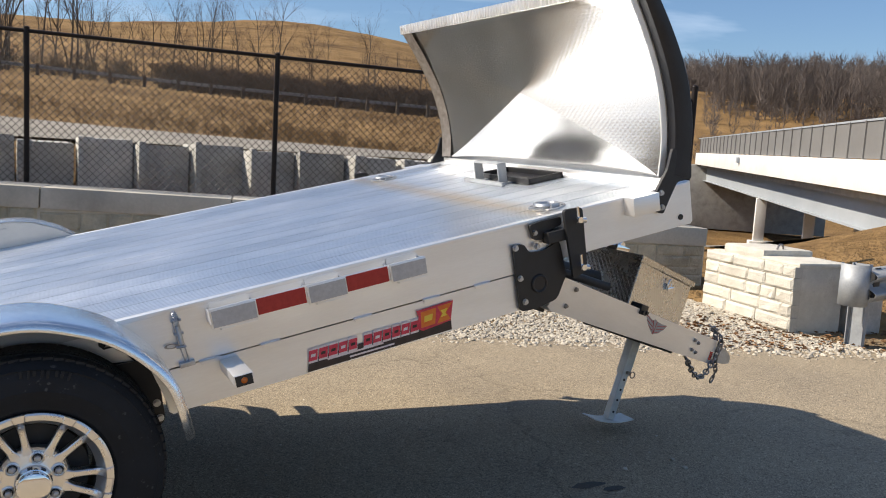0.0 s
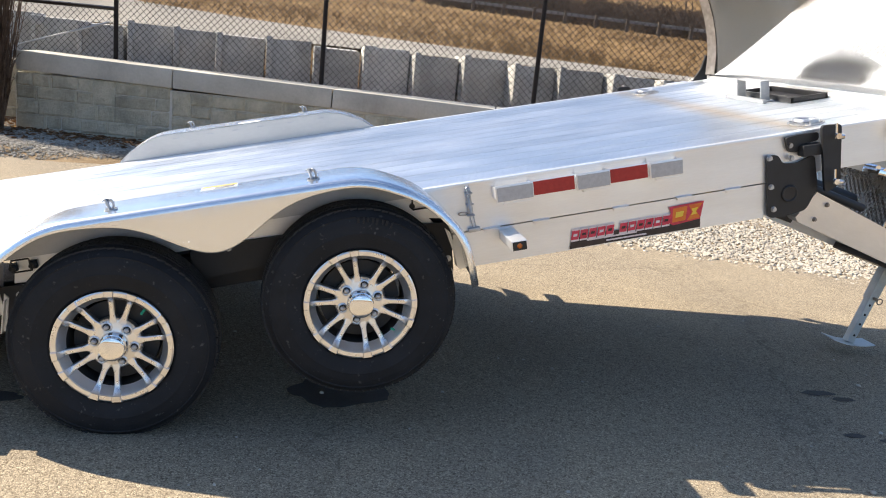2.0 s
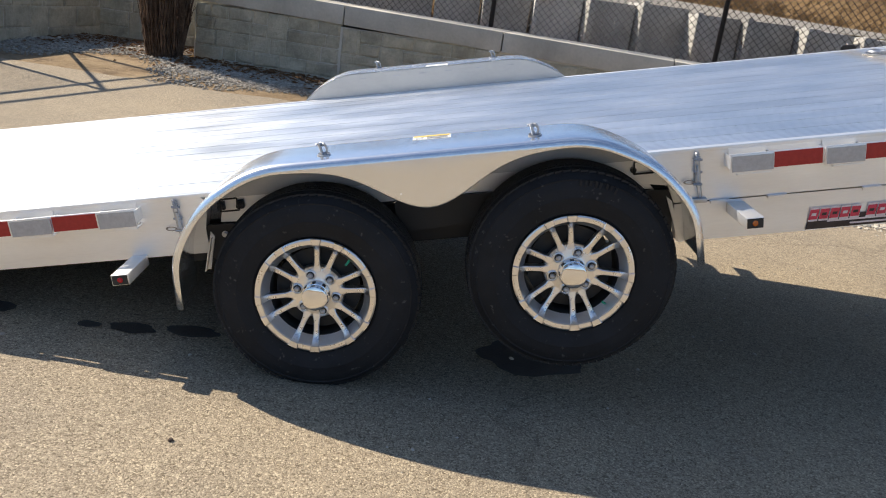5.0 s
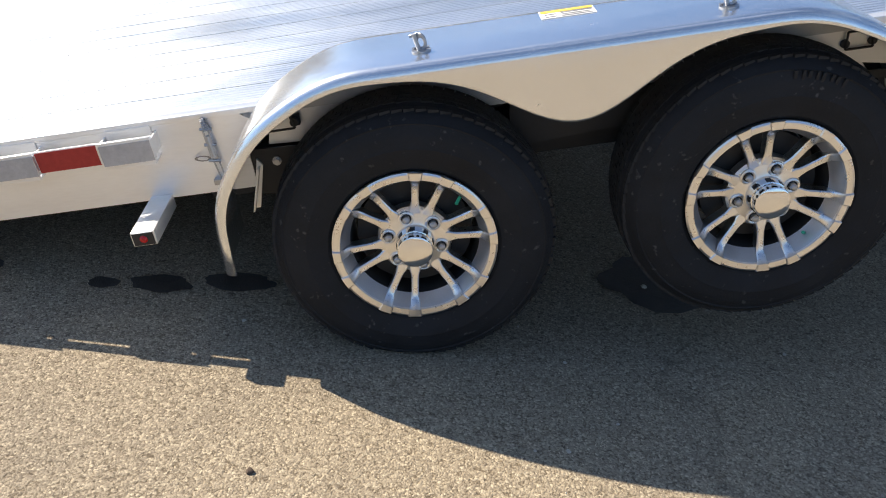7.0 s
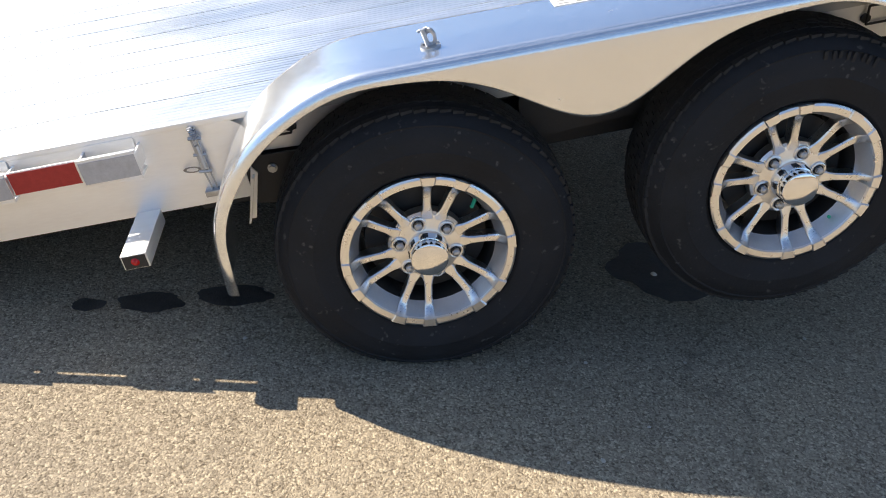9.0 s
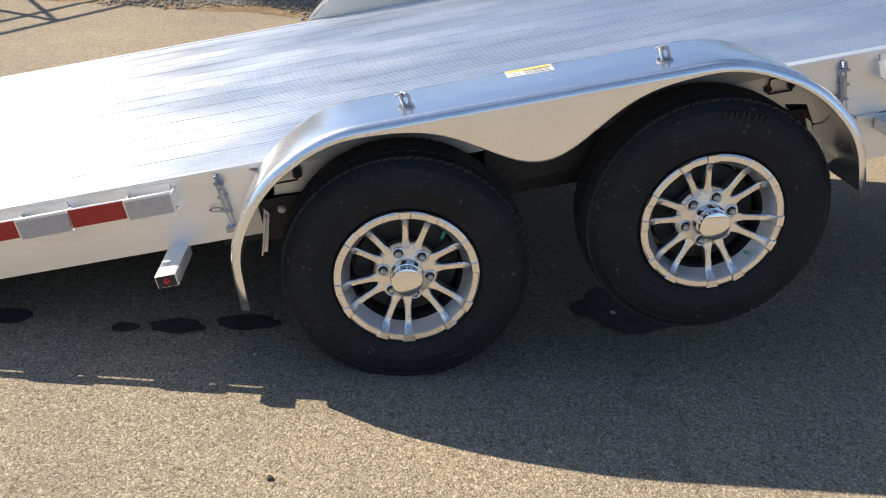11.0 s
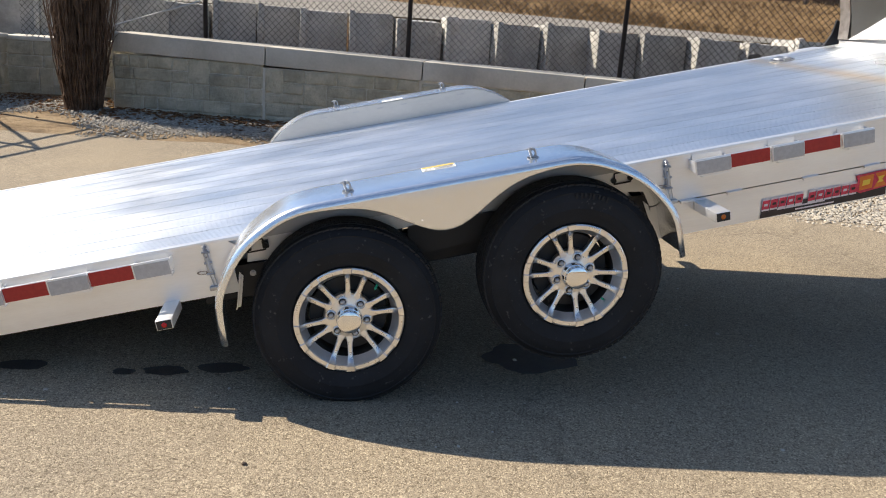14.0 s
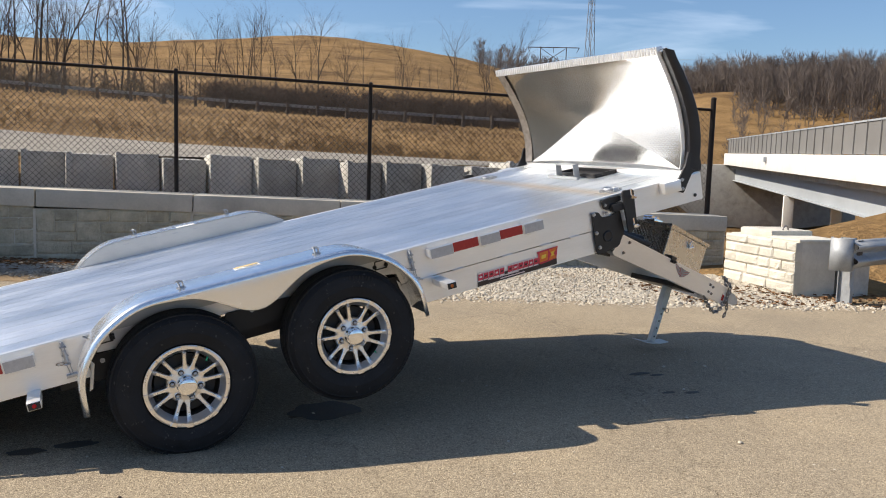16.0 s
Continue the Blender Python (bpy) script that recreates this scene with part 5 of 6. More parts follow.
    part("lid", bm, BOXM, bx)
    ang = math.atan2(hb - hf, k1 - k0)
    sm_ = Matrix.Translation((k0, -hb, 0)) @ Matrix.Rotation(ang, 4, "Z")
    bm = BM()
    torus(bm, (0.36, -0.014, c1 - 0.075), (0, 1, 0), 0.019, 0.004, 18, 6, 1.35, math.pi / 2)
    box(bm, (0.352, -0.016, c1 - 0.11), (0.385, -0.002, c1 - 0.075), 0.003)
    rod(bm, (0.352, -0.012, c1 - 0.1), (0.40, -0.016, c1 - 0.085), 0.006, n=8)
    bmesh.ops.transform(bm, matrix=sm_, verts=bm.verts)
    part("latch", bm, CHROME, bx, "chrome draw latch")
    bm = BM()
    box(bm, (k0 + 0.10, -0.12, c1 + 0.001), (k0 + 0.19, 0.02, c1 + 0.05), 0.006)
    rod(bm, (k0 + 0.1, -0.1, c1 + 0.052), (k0 + 0.1, 0.0, c1 + 0.052), 0.016, n=14)
    rod(bm, (k0 + 0.15, -0.1, c1 + 0.054), (k0 + 0.15, 0.0, c1 + 0.054), 0.016, n=14)
    part("lid_handle", bm, CHROME, bx)
    # drop-leg jack
    bm = BM()
    a = 1.21
    box(bm, (a - 0.028, -0.08, -0.28), (a + 0.028, -0.022, -0.05), 0.004)
    j = part("jack", bm, JACKM, t, "pale zinc drop-leg jack")
    bm = BM()
    box(bm, (a - 0.022, -0.074, -0.545), (a + 0.022, -0.028, -0.20), 0.003)
    lg = part("inner_leg", bm, JACKM, j)
    for c in (-0.50, -0.43, -0.37, -0.31):
        bm = BM()
        rod(bm, (a, -0.0745, c), (a, -0.0765, c), 0.007, n=12)
        part("pin_hole", bm, TRIM, lg)
    bm = BM()
    rod(bm, (a, -0.10, -0.265), (a, -0.0, -0.265), 0.009, n=10)
    torus(bm, (a + 0.035, -0.09, -0.27), (0, 1, 0), 0.017, 0.0035, 16, 6)
    part("pin", bm, CHAINM, j)
    bm = BM()
    n = 10
    rows = []
    for i in range(n + 1):
        x = -0.135 + 0.27 * i / n
        h = -0.548 + 0.9 * x * x * (1 if abs(x) > 0.05 else 0.3)
        rows.append([bm.verts.new((a + x, y, h + e)) for y, e in ((-0.11, 0), (0.01, 0), (0.01, -0.006), (-0.11, -0.006))])
    for p, q in zip(rows, rows[1:]):
        for i in range(4):
            bm.faces.new((p[i], p[(i + 1) % 4], q[(i + 1) % 4], q[i]))
    bm.faces.new(rows[0])
    bm.faces.new(rows[-1][::-1])
    part("foot_plate", bm, JACKM, j, m=Matrix.Translation((a, 0, -0.55)) @ Matrix.Rotation(radians(-12), 4, "Y") @ Matrix.Translation((-a, 0, 0.55)))
    # coupler
    bm = BM()
    box(bm, (1.66, -0.09, -0.055), (1.80, 0.09, 0.055), 0.006)
    box(bm, (1.78, -0.05, -0.03), (1.90, 0.05, 0.035), 0.012)
    prism(bm, rounded([(1.86, 0.05), (1.86, -0.045), (1.93, -0.05), (1.99, -0.03), (1.985, 0.01), (1.93, 0.045)], 0.02), -0.048, 0.048)
    c = part("coupler", bm, ZINC, t, "zinc-plated ball coupler")
    bm = BM()
    box(bm, (1.80, -0.016, 0.045), (1.92, 0.016, 0.06), 0.005)
    rod(bm, (1.83, -0.05, 0.055), (1.83, 0.05, 0.055), 0.008, n=10)
    part("coupler_latch", bm, CHAINM, c)
    inv = W.inverted()
    bm = BM()
    pts = []
    for i in range(17):
        f = i / 16
        p = Vector((4.10 + 0.36 * f, 0.98 + 0.15 * f, 0.435 - 0.06 * f - 0.105 * math.sin(math.pi * f)))
        pts.append(inv @ p)
    chain(bm, pts)
    part("safety_chain", bm, CHAINM, t, "rusty steel safety chain, slack")
    bm = BM()
    pts = [inv @ Vector((4.50 + 0.012 * math.sin(i), 1.13 + 0.004 * i, 0.50 - 0.27 * i / 10)) for i in range(11)]
    chain(bm, pts)
    part("safety_chain", bm, CHAINM, t, "steel safety chain hanging by the coupler")
    bm = BM()
    chain(bm, [inv @ Vector((4.40 + 0.014 * i, 1.11 + 0.008 * i, 0.575 - 0.006 * i)) for i in range(9)])
    chain(bm, [inv @ Vector((4.48 + 0.010 * i, 1.16 + 0.006 * i, 0.54 - 0.018 * i)) for i in range(9)])
    part("safety_chain", bm, CHAINM, t, "chain draped over the coupler")


deck()
side_rails(Y0, -1)
side_rails(Y1, 1)
for yy, ss in ((Y0, -1), (Y1, 1)):
    rub_rail([(1.437, 1.585), (1.757, 1.893), (2.055, 2.193)], [(1.589, 1.752), (1.898, 2.05)], 1.437, 2.193, yy, ss, 0.0 if ss < 0 else -0.03)
    rub_rail([(-0.752, -0.615), (-1.062, -0.914), (-1.37, -1.224), (-1.68, -1.534)], [(-0.912, -0.755), (-1.222, -1.065), (-1.532, -1.373)], -1.68, -0.615, yy, ss, 0.0 if ss < 0 else -0.03)
    lamp_arm(1.478, 0.109, yy, ss, LENS_A, "amber lens")
    lamp_arm(-0.657, 0.106, yy, ss, LENS_R, "red lens")
    latch(1.335, yy, ss)
    latch(-0.495, yy, ss)
    bm = BM()
    box(bm, (3.118, min(yy, yy + ss * 0.065), 0.258), (3.250, max(yy, yy + ss * 0.065), 0.334), 0.004)
    part("stake_pocket", bm, ALU, trailer)
    # flat black disc in place of an open bolt hole's dark inside
    bm = BM()
    rod(bm, (3.408, yy, 0.192), (3.408, yy + ss * 0.004, 0.192), 0.012, n=16)
    part("plug", bm, TRIM, trailer, "flat dark disc drawn for an open bolt hole")
fender(0.0, Y0, -1)
fender(2.56, Y1, 1)
for u, turn in ((0.0, -10.3), (0.866, 80.2)):
    wheel(u, 0.0, False, turn)
    wheel(u, 2.56, True, turn + 11)
under_frame()
pivot_bracket(Y0, -1)
pivot_bracket(Y1, 1)
decal()
hood()
winch_mount()
tongue()


# ---- the retaining wall, fence and blocks ----
WALL_M = pose(0, 6.87, 0, 0, 0, math.degrees(math.atan(SLOPE)))


def top_z(x):
    return 0.963 - 0.021 * x


def course_stones(out, x0, x1, z0, z1, rows, rng):
    """Uneven rows of split stones of random lengths; here and there one stone takes two rows."""
    hs = [rng.uniform(0.75, 1.3) for _ in range(rows)]
    k = (z1 - z0) / sum(hs)
    zs = [z0]
    for h in hs:
        zs.append(zs[-1] + h * k)
    zs[-1] = z1
    taken = []
    for r in range(rows):
        x = x0
        while x < x1 - 0.02:
            skip = [b for a, b, q in taken if q == r and a - 0.02 <= x < b - 0.01]
            if skip:
                x = skip[0]
                continue
            stop = min([a for a, b, q in taken if q == r and a > x] + [x1])
            w = min(rng.uniform(0.17, 0.48), stop - x)
            if stop - x - w < 0.12:
                w = stop - x
            top = zs[r + 1]
            if r + 1 < rows and 0.15 < w < 0.36 and rng.random() < 0.22:
                top = zs[r + 2]
                taken.append((x, x + w, r + 1))
            out.append((x, x + w, zs[r], top, rng.uniform(0.0, 0.014)))
            x += w
    return out


def stone_mesh(w, h, d, rng, mat, name="stone"):
    """One split stone: a block with an uneven face and broken edges."""
    bm = BM()
    g, e = 0.002, min(0.022, w * 0.2, h * 0.2)
    xs = [g, g + e, w * rng.uniform(0.4, 0.6), w - g - e, w - g]
    zs = [g, g + e, h - g - e, h - g]
    f = [[bm.verts.new((x, -d * 0.7 if i in (0, 4) or j in (0, 3) else -d + rng.uniform(-0.007, 0.009), z)) for i, x in enumerate(xs)] for j, z in enumerate(zs)]
    back = [bm.verts.new(v) for v in ((g, 0.05, g), (w - g, 0.05, g), (w - g, 0.05, h - g), (g, 0.05, h - g))]
    for j in range(3):
        for i in range(4):
            bm.faces.new((f[j][i], f[j][i + 1], f[j + 1][i + 1], f[j + 1][i]))
    bm.faces.new((back[0], back[1]) + tuple(f[0][::-1]))
    bm.faces.new((back[2], back[3]) + tuple(f[3]))
    bm.faces.new((back[3], back[0]) + tuple(f[j][0] for j in range(4)))
    bm.faces.new((back[1], back[2]) + tuple(f[j][4] for j in (3, 2, 1, 0)))
    return mesh_from(name, bm, mat, 0)


def wall():
    rng = random.Random(11)
    body = BM()
    L0, L1 = WALL_L / 0.971, WALL_R / 0.971
    box(body, (L0, 0.023, -0.2), (L1, 0.55, 0.74))
    box(body, (L0, 0.55, -0.2), (L0 + 0.35, 1.25, 0.80))
    w = part("wall_retaining", body, MORTAR, m=WALL_M)
    tagged(w, "grey split-face retaining wall with long cast coping", "wall", kind="structure")
    n = 6
    step = (L1 - L0) / n
    for k in range(n):
        a, b = L0 + k * step, L0 + (k + 1) * step
        xm = (a + b) / 2
        zt = top_z(xm)
        bm = BM()
        box(bm, (a + 0.006, -0.01, zt - 0.215), (b - 0.006, 0.56, zt), 0.015)
        cp = part("coping", bm, COPE, w)
        cp.rotation_euler = (0, 0.021, 0)
        cp.location.z = 0.021 * xm
        st = []
        course_stones(st, a + 0.012, b - 0.012, 0.02, zt - 0.225, 5, rng)
        for x0, x1, z0, z1, e in st:
            me = stone_mesh(x1 - x0, z1 - z0, 0.03 + e, rng, STONE)
            share("stone", me, w, Matrix.Translation((x0, 0.045, z0)))
    # stepped-back lower wall on the far side of the shrub and the wall that returns from it
    for nm, m, ln, rows, zt in (("wall_back", pose(-4.05, 8.45, 0, 0, 0, -4), 1.95, 4, 0.84), ("wall_side", pose(-5.58, 3.29, 0, 0, 0, 73), 5.4, 4, 0.86)):
        bm = BM()
        box(bm, (0, 0.023, -0.2), (ln, 0.5, zt - 0.03))
        v = part(nm, bm, MORTAR, m=m)
        tagged(v, "lower split-face block wall in shade", "wall", kind="structure")
        bm = BM()
        box(bm, (-0.02, 0.0, zt - 0.03), (ln + 0.02, 0.52, zt + 0.02), 0.012)
        part("coping", bm, PALE, v)
        st = []
        course_stones(st, 0.0, ln, 0.1, zt - 0.03, rows, rng)
        for x0, x1, z0, z1, e in st:
            share("stone", stone_mesh(x1 - x0, z1 - z0, 0.03 + e, rng, STONE), v, Matrix.Translation((x0, 0.045, z0)))


def pale_block_wall():
    """Pale blocks that run out from the wall's end towards the yard."""
    rng = random.Random(5)
    m = pose(7.43, 4.24, 0, 0, 0, -99.5)
    ln, h, dp = 1.36, 0.70, 0.6
    bm = BM()
    box(bm, (0.03, 0.05, -0.2), (ln - 0.02, dp, h - 0.06), 0.02)
    v = part("block_wall", bm, PALE, m=m)
    tagged(v, "short sunlit wall of pale split-face blocks", "wall", kind="structure")
    st = []
    for r, (z0, z1) in enumerate(((0.02, 0.15), (0.15, 0.275), (0.275, 0.40), (0.40, 0.525), (0.525, 0.63))):
        course_stones(st, 0.0, ln, z0, z1, 1, rng)
    for x0, x1, z0, z1, e in st:
        share("stone", stone_mesh(x1 - x0, z1 - z0, 0.05 + e, rng, PALE), v, Matrix.Translation((x0, 0.045, z0)))
    for x0, x1, zz in ((0.22, 0.85, 0.09), (0.75, 1.36, 0.03)):
        bm = BM()
        box(bm, (x0, 0.05, 0.62), (x1, dp + 0.05, 0.64 + zz), 0.03)
        part("cap_stone", bm, PALE, v)
    bm = BM()
    torus(bm, (0.78, 0.3, 0.73), (1, 0.3, 0), 0.05, 0.01, 18, 8)
    part("lifting_loop", bm, CHAINM, v)
    bm = BM()
    box(bm, (0.62, 0.68, -0.2), (1.42, 1.02, 0.62), 0.03)
    v2 = part("block", bm, BARRIER, m=m)
    tagged(v2, "plain tan concrete block beside the pale wall", "block")
    # a fallen lump of stone
    bm = BM()
    bmesh.ops.create_icosphere(bm, subdivisions=3, radius=0.17)
    for q in bm.verts:
        q.co *= 1 + 0.35 * noise.noise(q.co * 6)
        q.co.z *= 0.55
    rk = part("rock", bm, PALE, m=pose(7.9, 3.2, 0.05, 0, 0, 20))
    tagged(rk, "pale lump of stone on the dirt", "rock")


def fence():
    """Black chain-link fence on the wall: posts, top rail and woven wire."""
    f = thing("chain_link_fence", "black vinyl-coated chain-link fence with round posts", "fence", WALL_M)
    xs = [-1.73, 0.765, 3.28, 5.79, 8.32]
    z0 = 0.80

    def top(x):
        return 2.506 - 0.0235 * x

    for i, x in enumerate(xs):
        bm = BM()
        r = 0.027 if i < 4 else 0.038
        h = top(x) + (0.02 if i < 4 else 0.15)
        rod(bm, (x, 0.62, 0.5), (x, 0.62, h), r, n=16)
        bmesh.ops.create_uvsphere(bm, u_segments=14, v_segments=8, radius=r * 1.1, matrix=Matrix.Translation((x, 0.62, h + 0.01)) @ Matrix.Diagonal((1, 1, 0.7, 1)))
        for z in (1.1, 1.5, 1.9):
            torus(bm, (x, 0.62, z), (0, 0, 1), r + 0.002, 0.006, 16, 6)
        part("post", bm, PIPE, f)

    def wires(x0, x1, za, zb, y):
        p = 0.078
        h, w = zb - za, x1 - x0
        k = 6.6e-3 / 2
        vs, fs = [], []
        for sgn in (1, -1):
            c = -h
            while c < w + h:
                # line x = c + s, z = s (mirrored for the other way), clipped to the panel
                s0, s1 = max(0, -c), min(h, w - c)
                if s1 > s0:
                    a = (x0 + c + s0, za + s0) if sgn > 0 else (x1 - c - s0, za + s0)
                    b = (x0 + c + s1, za + s1) if sgn > 0 else (x1 - c - s1, za + s1)
                    o = len(vs)
                    nx, nz = (-k * 0.7, k * 0.7) if sgn > 0 else (k * 0.7, k * 0.7)
                    yo = y + sgn * k * 0.8
                    for q in (a, b):
                        vs += [(q[0] + nx, yo, q[1] + nz), (q[0], yo - k, q[1]), (q[0] - nx, yo, q[1] - nz), (q[0], yo + k, q[1])]
                    for j in range(4):
                        fs.append((o + j, o + (j + 1) % 4, o + 4 + (j + 1) % 4, o + 4 + j))
                c += p
        me = raw("wire_mesh", vs, fs, VINYL)
        for q in me.polygons:
            q.use_smooth = True
        return me

    for i in range(4):
        a, b = xs[i], xs[i + 1]
        ob = share("wire_mesh", wires(a, b, z0, top((a + b) / 2), 0.665), f, Matrix.Identity(4), "woven black wire")
        ob["kind"] = "stuff"
        bm = BM()
        rod(bm, (a, 0.62, top(a)), (b, 0.62, top(b)), 0.021, n=12)
        part("top_rail", bm, PIPE, f)
    # the lower panel beyond the first post
    a, b = xs[0] - 2.4, xs[0]
    ob = share("wire_mesh", wires(a, b, z0, 1.58, 0.665), f, Matrix.Identity(4), "woven black wire, low panel")
    ob["kind"] = "stuff"
    bm = BM()
    rod(bm, (a, 0.62, 1.58), (b, 0.62, 1.58), 0.024, n=12)
    part("top_rail", bm, VINYL, f)
    bm = BM()
    rod(bm, (b - 1.5, 0.56, 0.95), (b - 0.05, 0.56, 1.42), 0.012, n=8)
    part("brace", bm, GALV, f, "bright diagonal brace wire")


def side_fence():
    """The fence along the yard's far side; its shadow falls across the asphalt."""
    f = thing("chain_link_fence", "black chain-link fence round the side of the yard", "fence", pose(-5.82, 3.36, 0.86, 0, 0, 73))
    def rail_z(x):
        return 1.45 + 0.137 * (x - 2.95)

    for x in (0.4, 2.96, 4.12):
        bm = BM()
        rod(bm, (x, 0, -0.1), (x, 0, rail_z(x) - (0.25 if x > 4 else 0)), 0.032, n=12)
        part("post", bm, VINYL, f)
    for a, b in (((-0.6, rail_z(-0.6)), (4.4, rail_z(4.4))), ((-0.6, 0.83), (4.12, 1.31)), ((2.96, 1.44), (4.09, 0.12))):
        bm = BM()
        rod(bm, (a[0], 0, a[1]), (b[0], 0, b[1]), 0.022, n=10)
        part("rail", bm, VINYL, f)
    vs, fs = [], []
    p, k = 0.075, 0.003
    for sgn in (1, -1):
        c = -1.4
        while c < 4.4:
            s0, s1 = max(0.04, -c), min(1.12, 2.96 - c)
            if s1 > s0:
                o = len(vs)
                for s in (s0, s1):
                    x = c + s if sgn > 0 else 2.96 - c - s
                    vs += [(x - k, sgn * k, s + k), (x, sgn * k - k, s), (x + k, sgn * k, s - k), (x, sgn * k + k, s)]
                for j in range(4):
                    fs.append((o + j, o + (j + 1) % 4, o + 4 + (j + 1) % 4, o + 4 + j))
            c += p
    ob = share("wire_mesh", raw("wire_mesh", vs, fs, VINYL), f, Matrix.Identity(4))
    ob["kind"] = "stuff"


def barrier_blocks():
    """A row of upright cast blocks, notched at one corner, standing behind the fence."""
    rng = random.Random(21)
    bm = BM()
    pts = rounded([(-0.285, 0.0), (0.285, 0.0), (0.285, 0.66), (0.16, 0.70), (-0.2, 0.70), (-0.285, 0.64)], 0.02, 2)
    prism(bm, pts, 0.0, 0.55)
    me_a = mesh_from("barrier_block", bm, BARRIER, 25)
    bm = BM()
    pts = rounded([(-0.285, 0.0), (0.285, 0.0), (0.285, 0.70), (-0.285, 0.70)], 0.015, 2)
    prism(bm, pts, 0.06, 0.6)
    box(bm, (-0.285, -0.02, 0.05), (-0.21, 0.1, 0.73), 0.015)
    me_b = mesh_from("barrier_block", bm, BARRIER, 25)
    bm = BM()
    pts = rounded([(-0.27, 0.0), (0.27, 0.0), (0.27, 0.69), (-0.27, 0.69)], 0.015, 2)
    prism(bm, pts, 0.02, 0.55)
    box(bm, (-0.29, -0.03, 0.58), (-0.14, 0.12, 0.71), 0.015)
    box(bm, (-0.29, -0.03, 0.05), (-0.235, 0.12, 0.6), 0.012)
    me_c = mesh_from("barrier_block", bm, BARRIER, 25)
    x = -7.5
    i = 0
    while x < 7.2:
        me = (me_b, me_b, me_c, me_b)[(i * 7 + i // 3) % 4]
        ob = new("barrier_block", me)
        s = rng.uniform(0.95, 1.06)
        ob.matrix_basis = WALL_M @ pose(x / 0.971, 1.32 + rng.uniform(-0.05, 0.08), 0.715 + rng.uniform(-0.03, 0.02), rng.uniform(-1.5, 1.5), rng.uniform(-1.2, 1.2), rng.uniform(11, 18)) @ Matrix.Diagonal((s, 1, rng.uniform(0.96, 1.03), 1))
        tagged(ob, "weathered grey cast concrete block in a row", "concrete block", "row of concrete blocks behind the fence")
        x += 0.585 * s + rng.uniform(0.0, 0.02)
        i += 1


def shrub():
    """A tall bundle of bare stems, tied upright."""
    rng = random.Random(8)
    stems, sprigs = ([], []), ([], [])

    def seg(a, b, r0, r1, into):
        vs, fs = into
        d = (b - a).normalized()
        u = d.orthogonal().normalized()
        v = d.cross(u)
        o = len(vs)
        for c, r in ((a, r0), (b, r1)):
            for k in range(3):
                t = k * 2.094
                vs.append(tuple(c + (u * math.cos(t) + v * math.sin(t)) * r))
        for k in range(3):
            fs.append((o + k, o + (k + 1) % 3, o + 3 + (k + 1) % 3, o + 3 + k))

    for i in range(900):
        t = rng.uniform(0, 6.28)
        q = math.sqrt(rng.random())
        p = Vector((0.2 * q * math.cos(t), 0.2 * q * math.sin(t), 0))
        lean = Vector((0.075 * q * math.cos(t) + rng.gauss(0, 0.04), 0.075 * q * math.sin(t) + rng.gauss(0, 0.04), 1)).normalized()
        L = rng.uniform(0.6, 2.7)
        r = rng.uniform(0.004, 0.010)
        n = 4
        a = p
        for k in range(n):
            b = a + lean * (L / n) + Vector((rng.gauss(0, 0.025), rng.gauss(0, 0.025), 0))
            seg(a, b, r * (1 - k / n * 0.7), r * (1 - (k + 1) / n * 0.7), stems)
            if rng.random() < 0.6:
                seg(b, b + Vector((rng.gauss(0, 0.06), rng.gauss(0, 0.06), rng.uniform(0.08, 0.22))), r * 0.5, r * 0.2, sprigs)
            a = b
    e = thing("shrub", "tall bare brown shrub of bundled upright stems", "shrub", pose(-2.83, 7.32, 0.12))
    share("stem_clump", raw("stem_clump", *stems, SHRUB), e, Matrix.Identity(4))
    share("crown", raw("crown", *sprigs, SHRUB), e, Matrix.Identity(4))


def guard_rail():
    """Galvanised W-beam with a flared end on steel posts."""
    g = thing("guard_rail", "galvanised steel guard rail with a rounded end", "guard rail", pose(7.25, 2.28, -0.04, 0, 0, 14))
    prof = []
    for i in range(17):
        t = i / 16
        prof.append((0.045 * math.cos(t * 4 * math.pi) - 0.02, 0.46 + 0.31 * t))
    bm = BM()
    xs = np.arange(0, 14.1, 0.5)
    rows = []
    for x in xs:
        rows.append([bm.verts.new((float(x), -0.1 + q, z)) for q, z in prof])
    for a, b in zip(rows, rows[1:]):
        for j in range(len(a) - 1):
            bm.faces.new((a[j], a[j + 1], b[j + 1], b[j]))
    ob = part("beam", bm, GALV, g, smooth=60)
    md = ob.modifiers.new("thickness", "SOLIDIFY")
    md.thickness = 0.004
    bm = BM()
    rows = []
    for i in range(13):
        t = math.pi * i / 12
        rows.append([bm.verts.new((-0.15 * math.sin(t) ** 0.7 + 0.02, 0.02 - 0.12 * math.cos(t), z)) for z in (0.43, 0.79)])
    for a, b in zip(rows, rows[1:]):
        bm.faces.new((a[0], a[1], b[1], b[0]))
    ob = part("end_shoe", bm, GALV, g, smooth=60)
    md = ob.modifiers.new("thickness", "SOLIDIFY")
    md.thickness = 0.004
    for x in (0.18, 2.1, 4.0, 5.9, 7.8, 9.7):
        bm = BM()
        box(bm, (x - 0.035, -0.03, -0.3), (x + 0.035, -0.022, 0.78))
        box(bm, (x - 0.035, 0.112, -0.3), (x + 0.035, 0.12, 0.78))
        box(bm, (x - 0.004, -0.022, -0.3), (x + 0.004, 0.112, 0.78))
        p = part("post", bm, GALV, g)
        bm = BM()
        box(bm, (x - 0.06, -0.09, 0.5), (x + 0.06, -0.03, 0.76), 0.004)
        part("spacer_block", bm, FRAME, p)


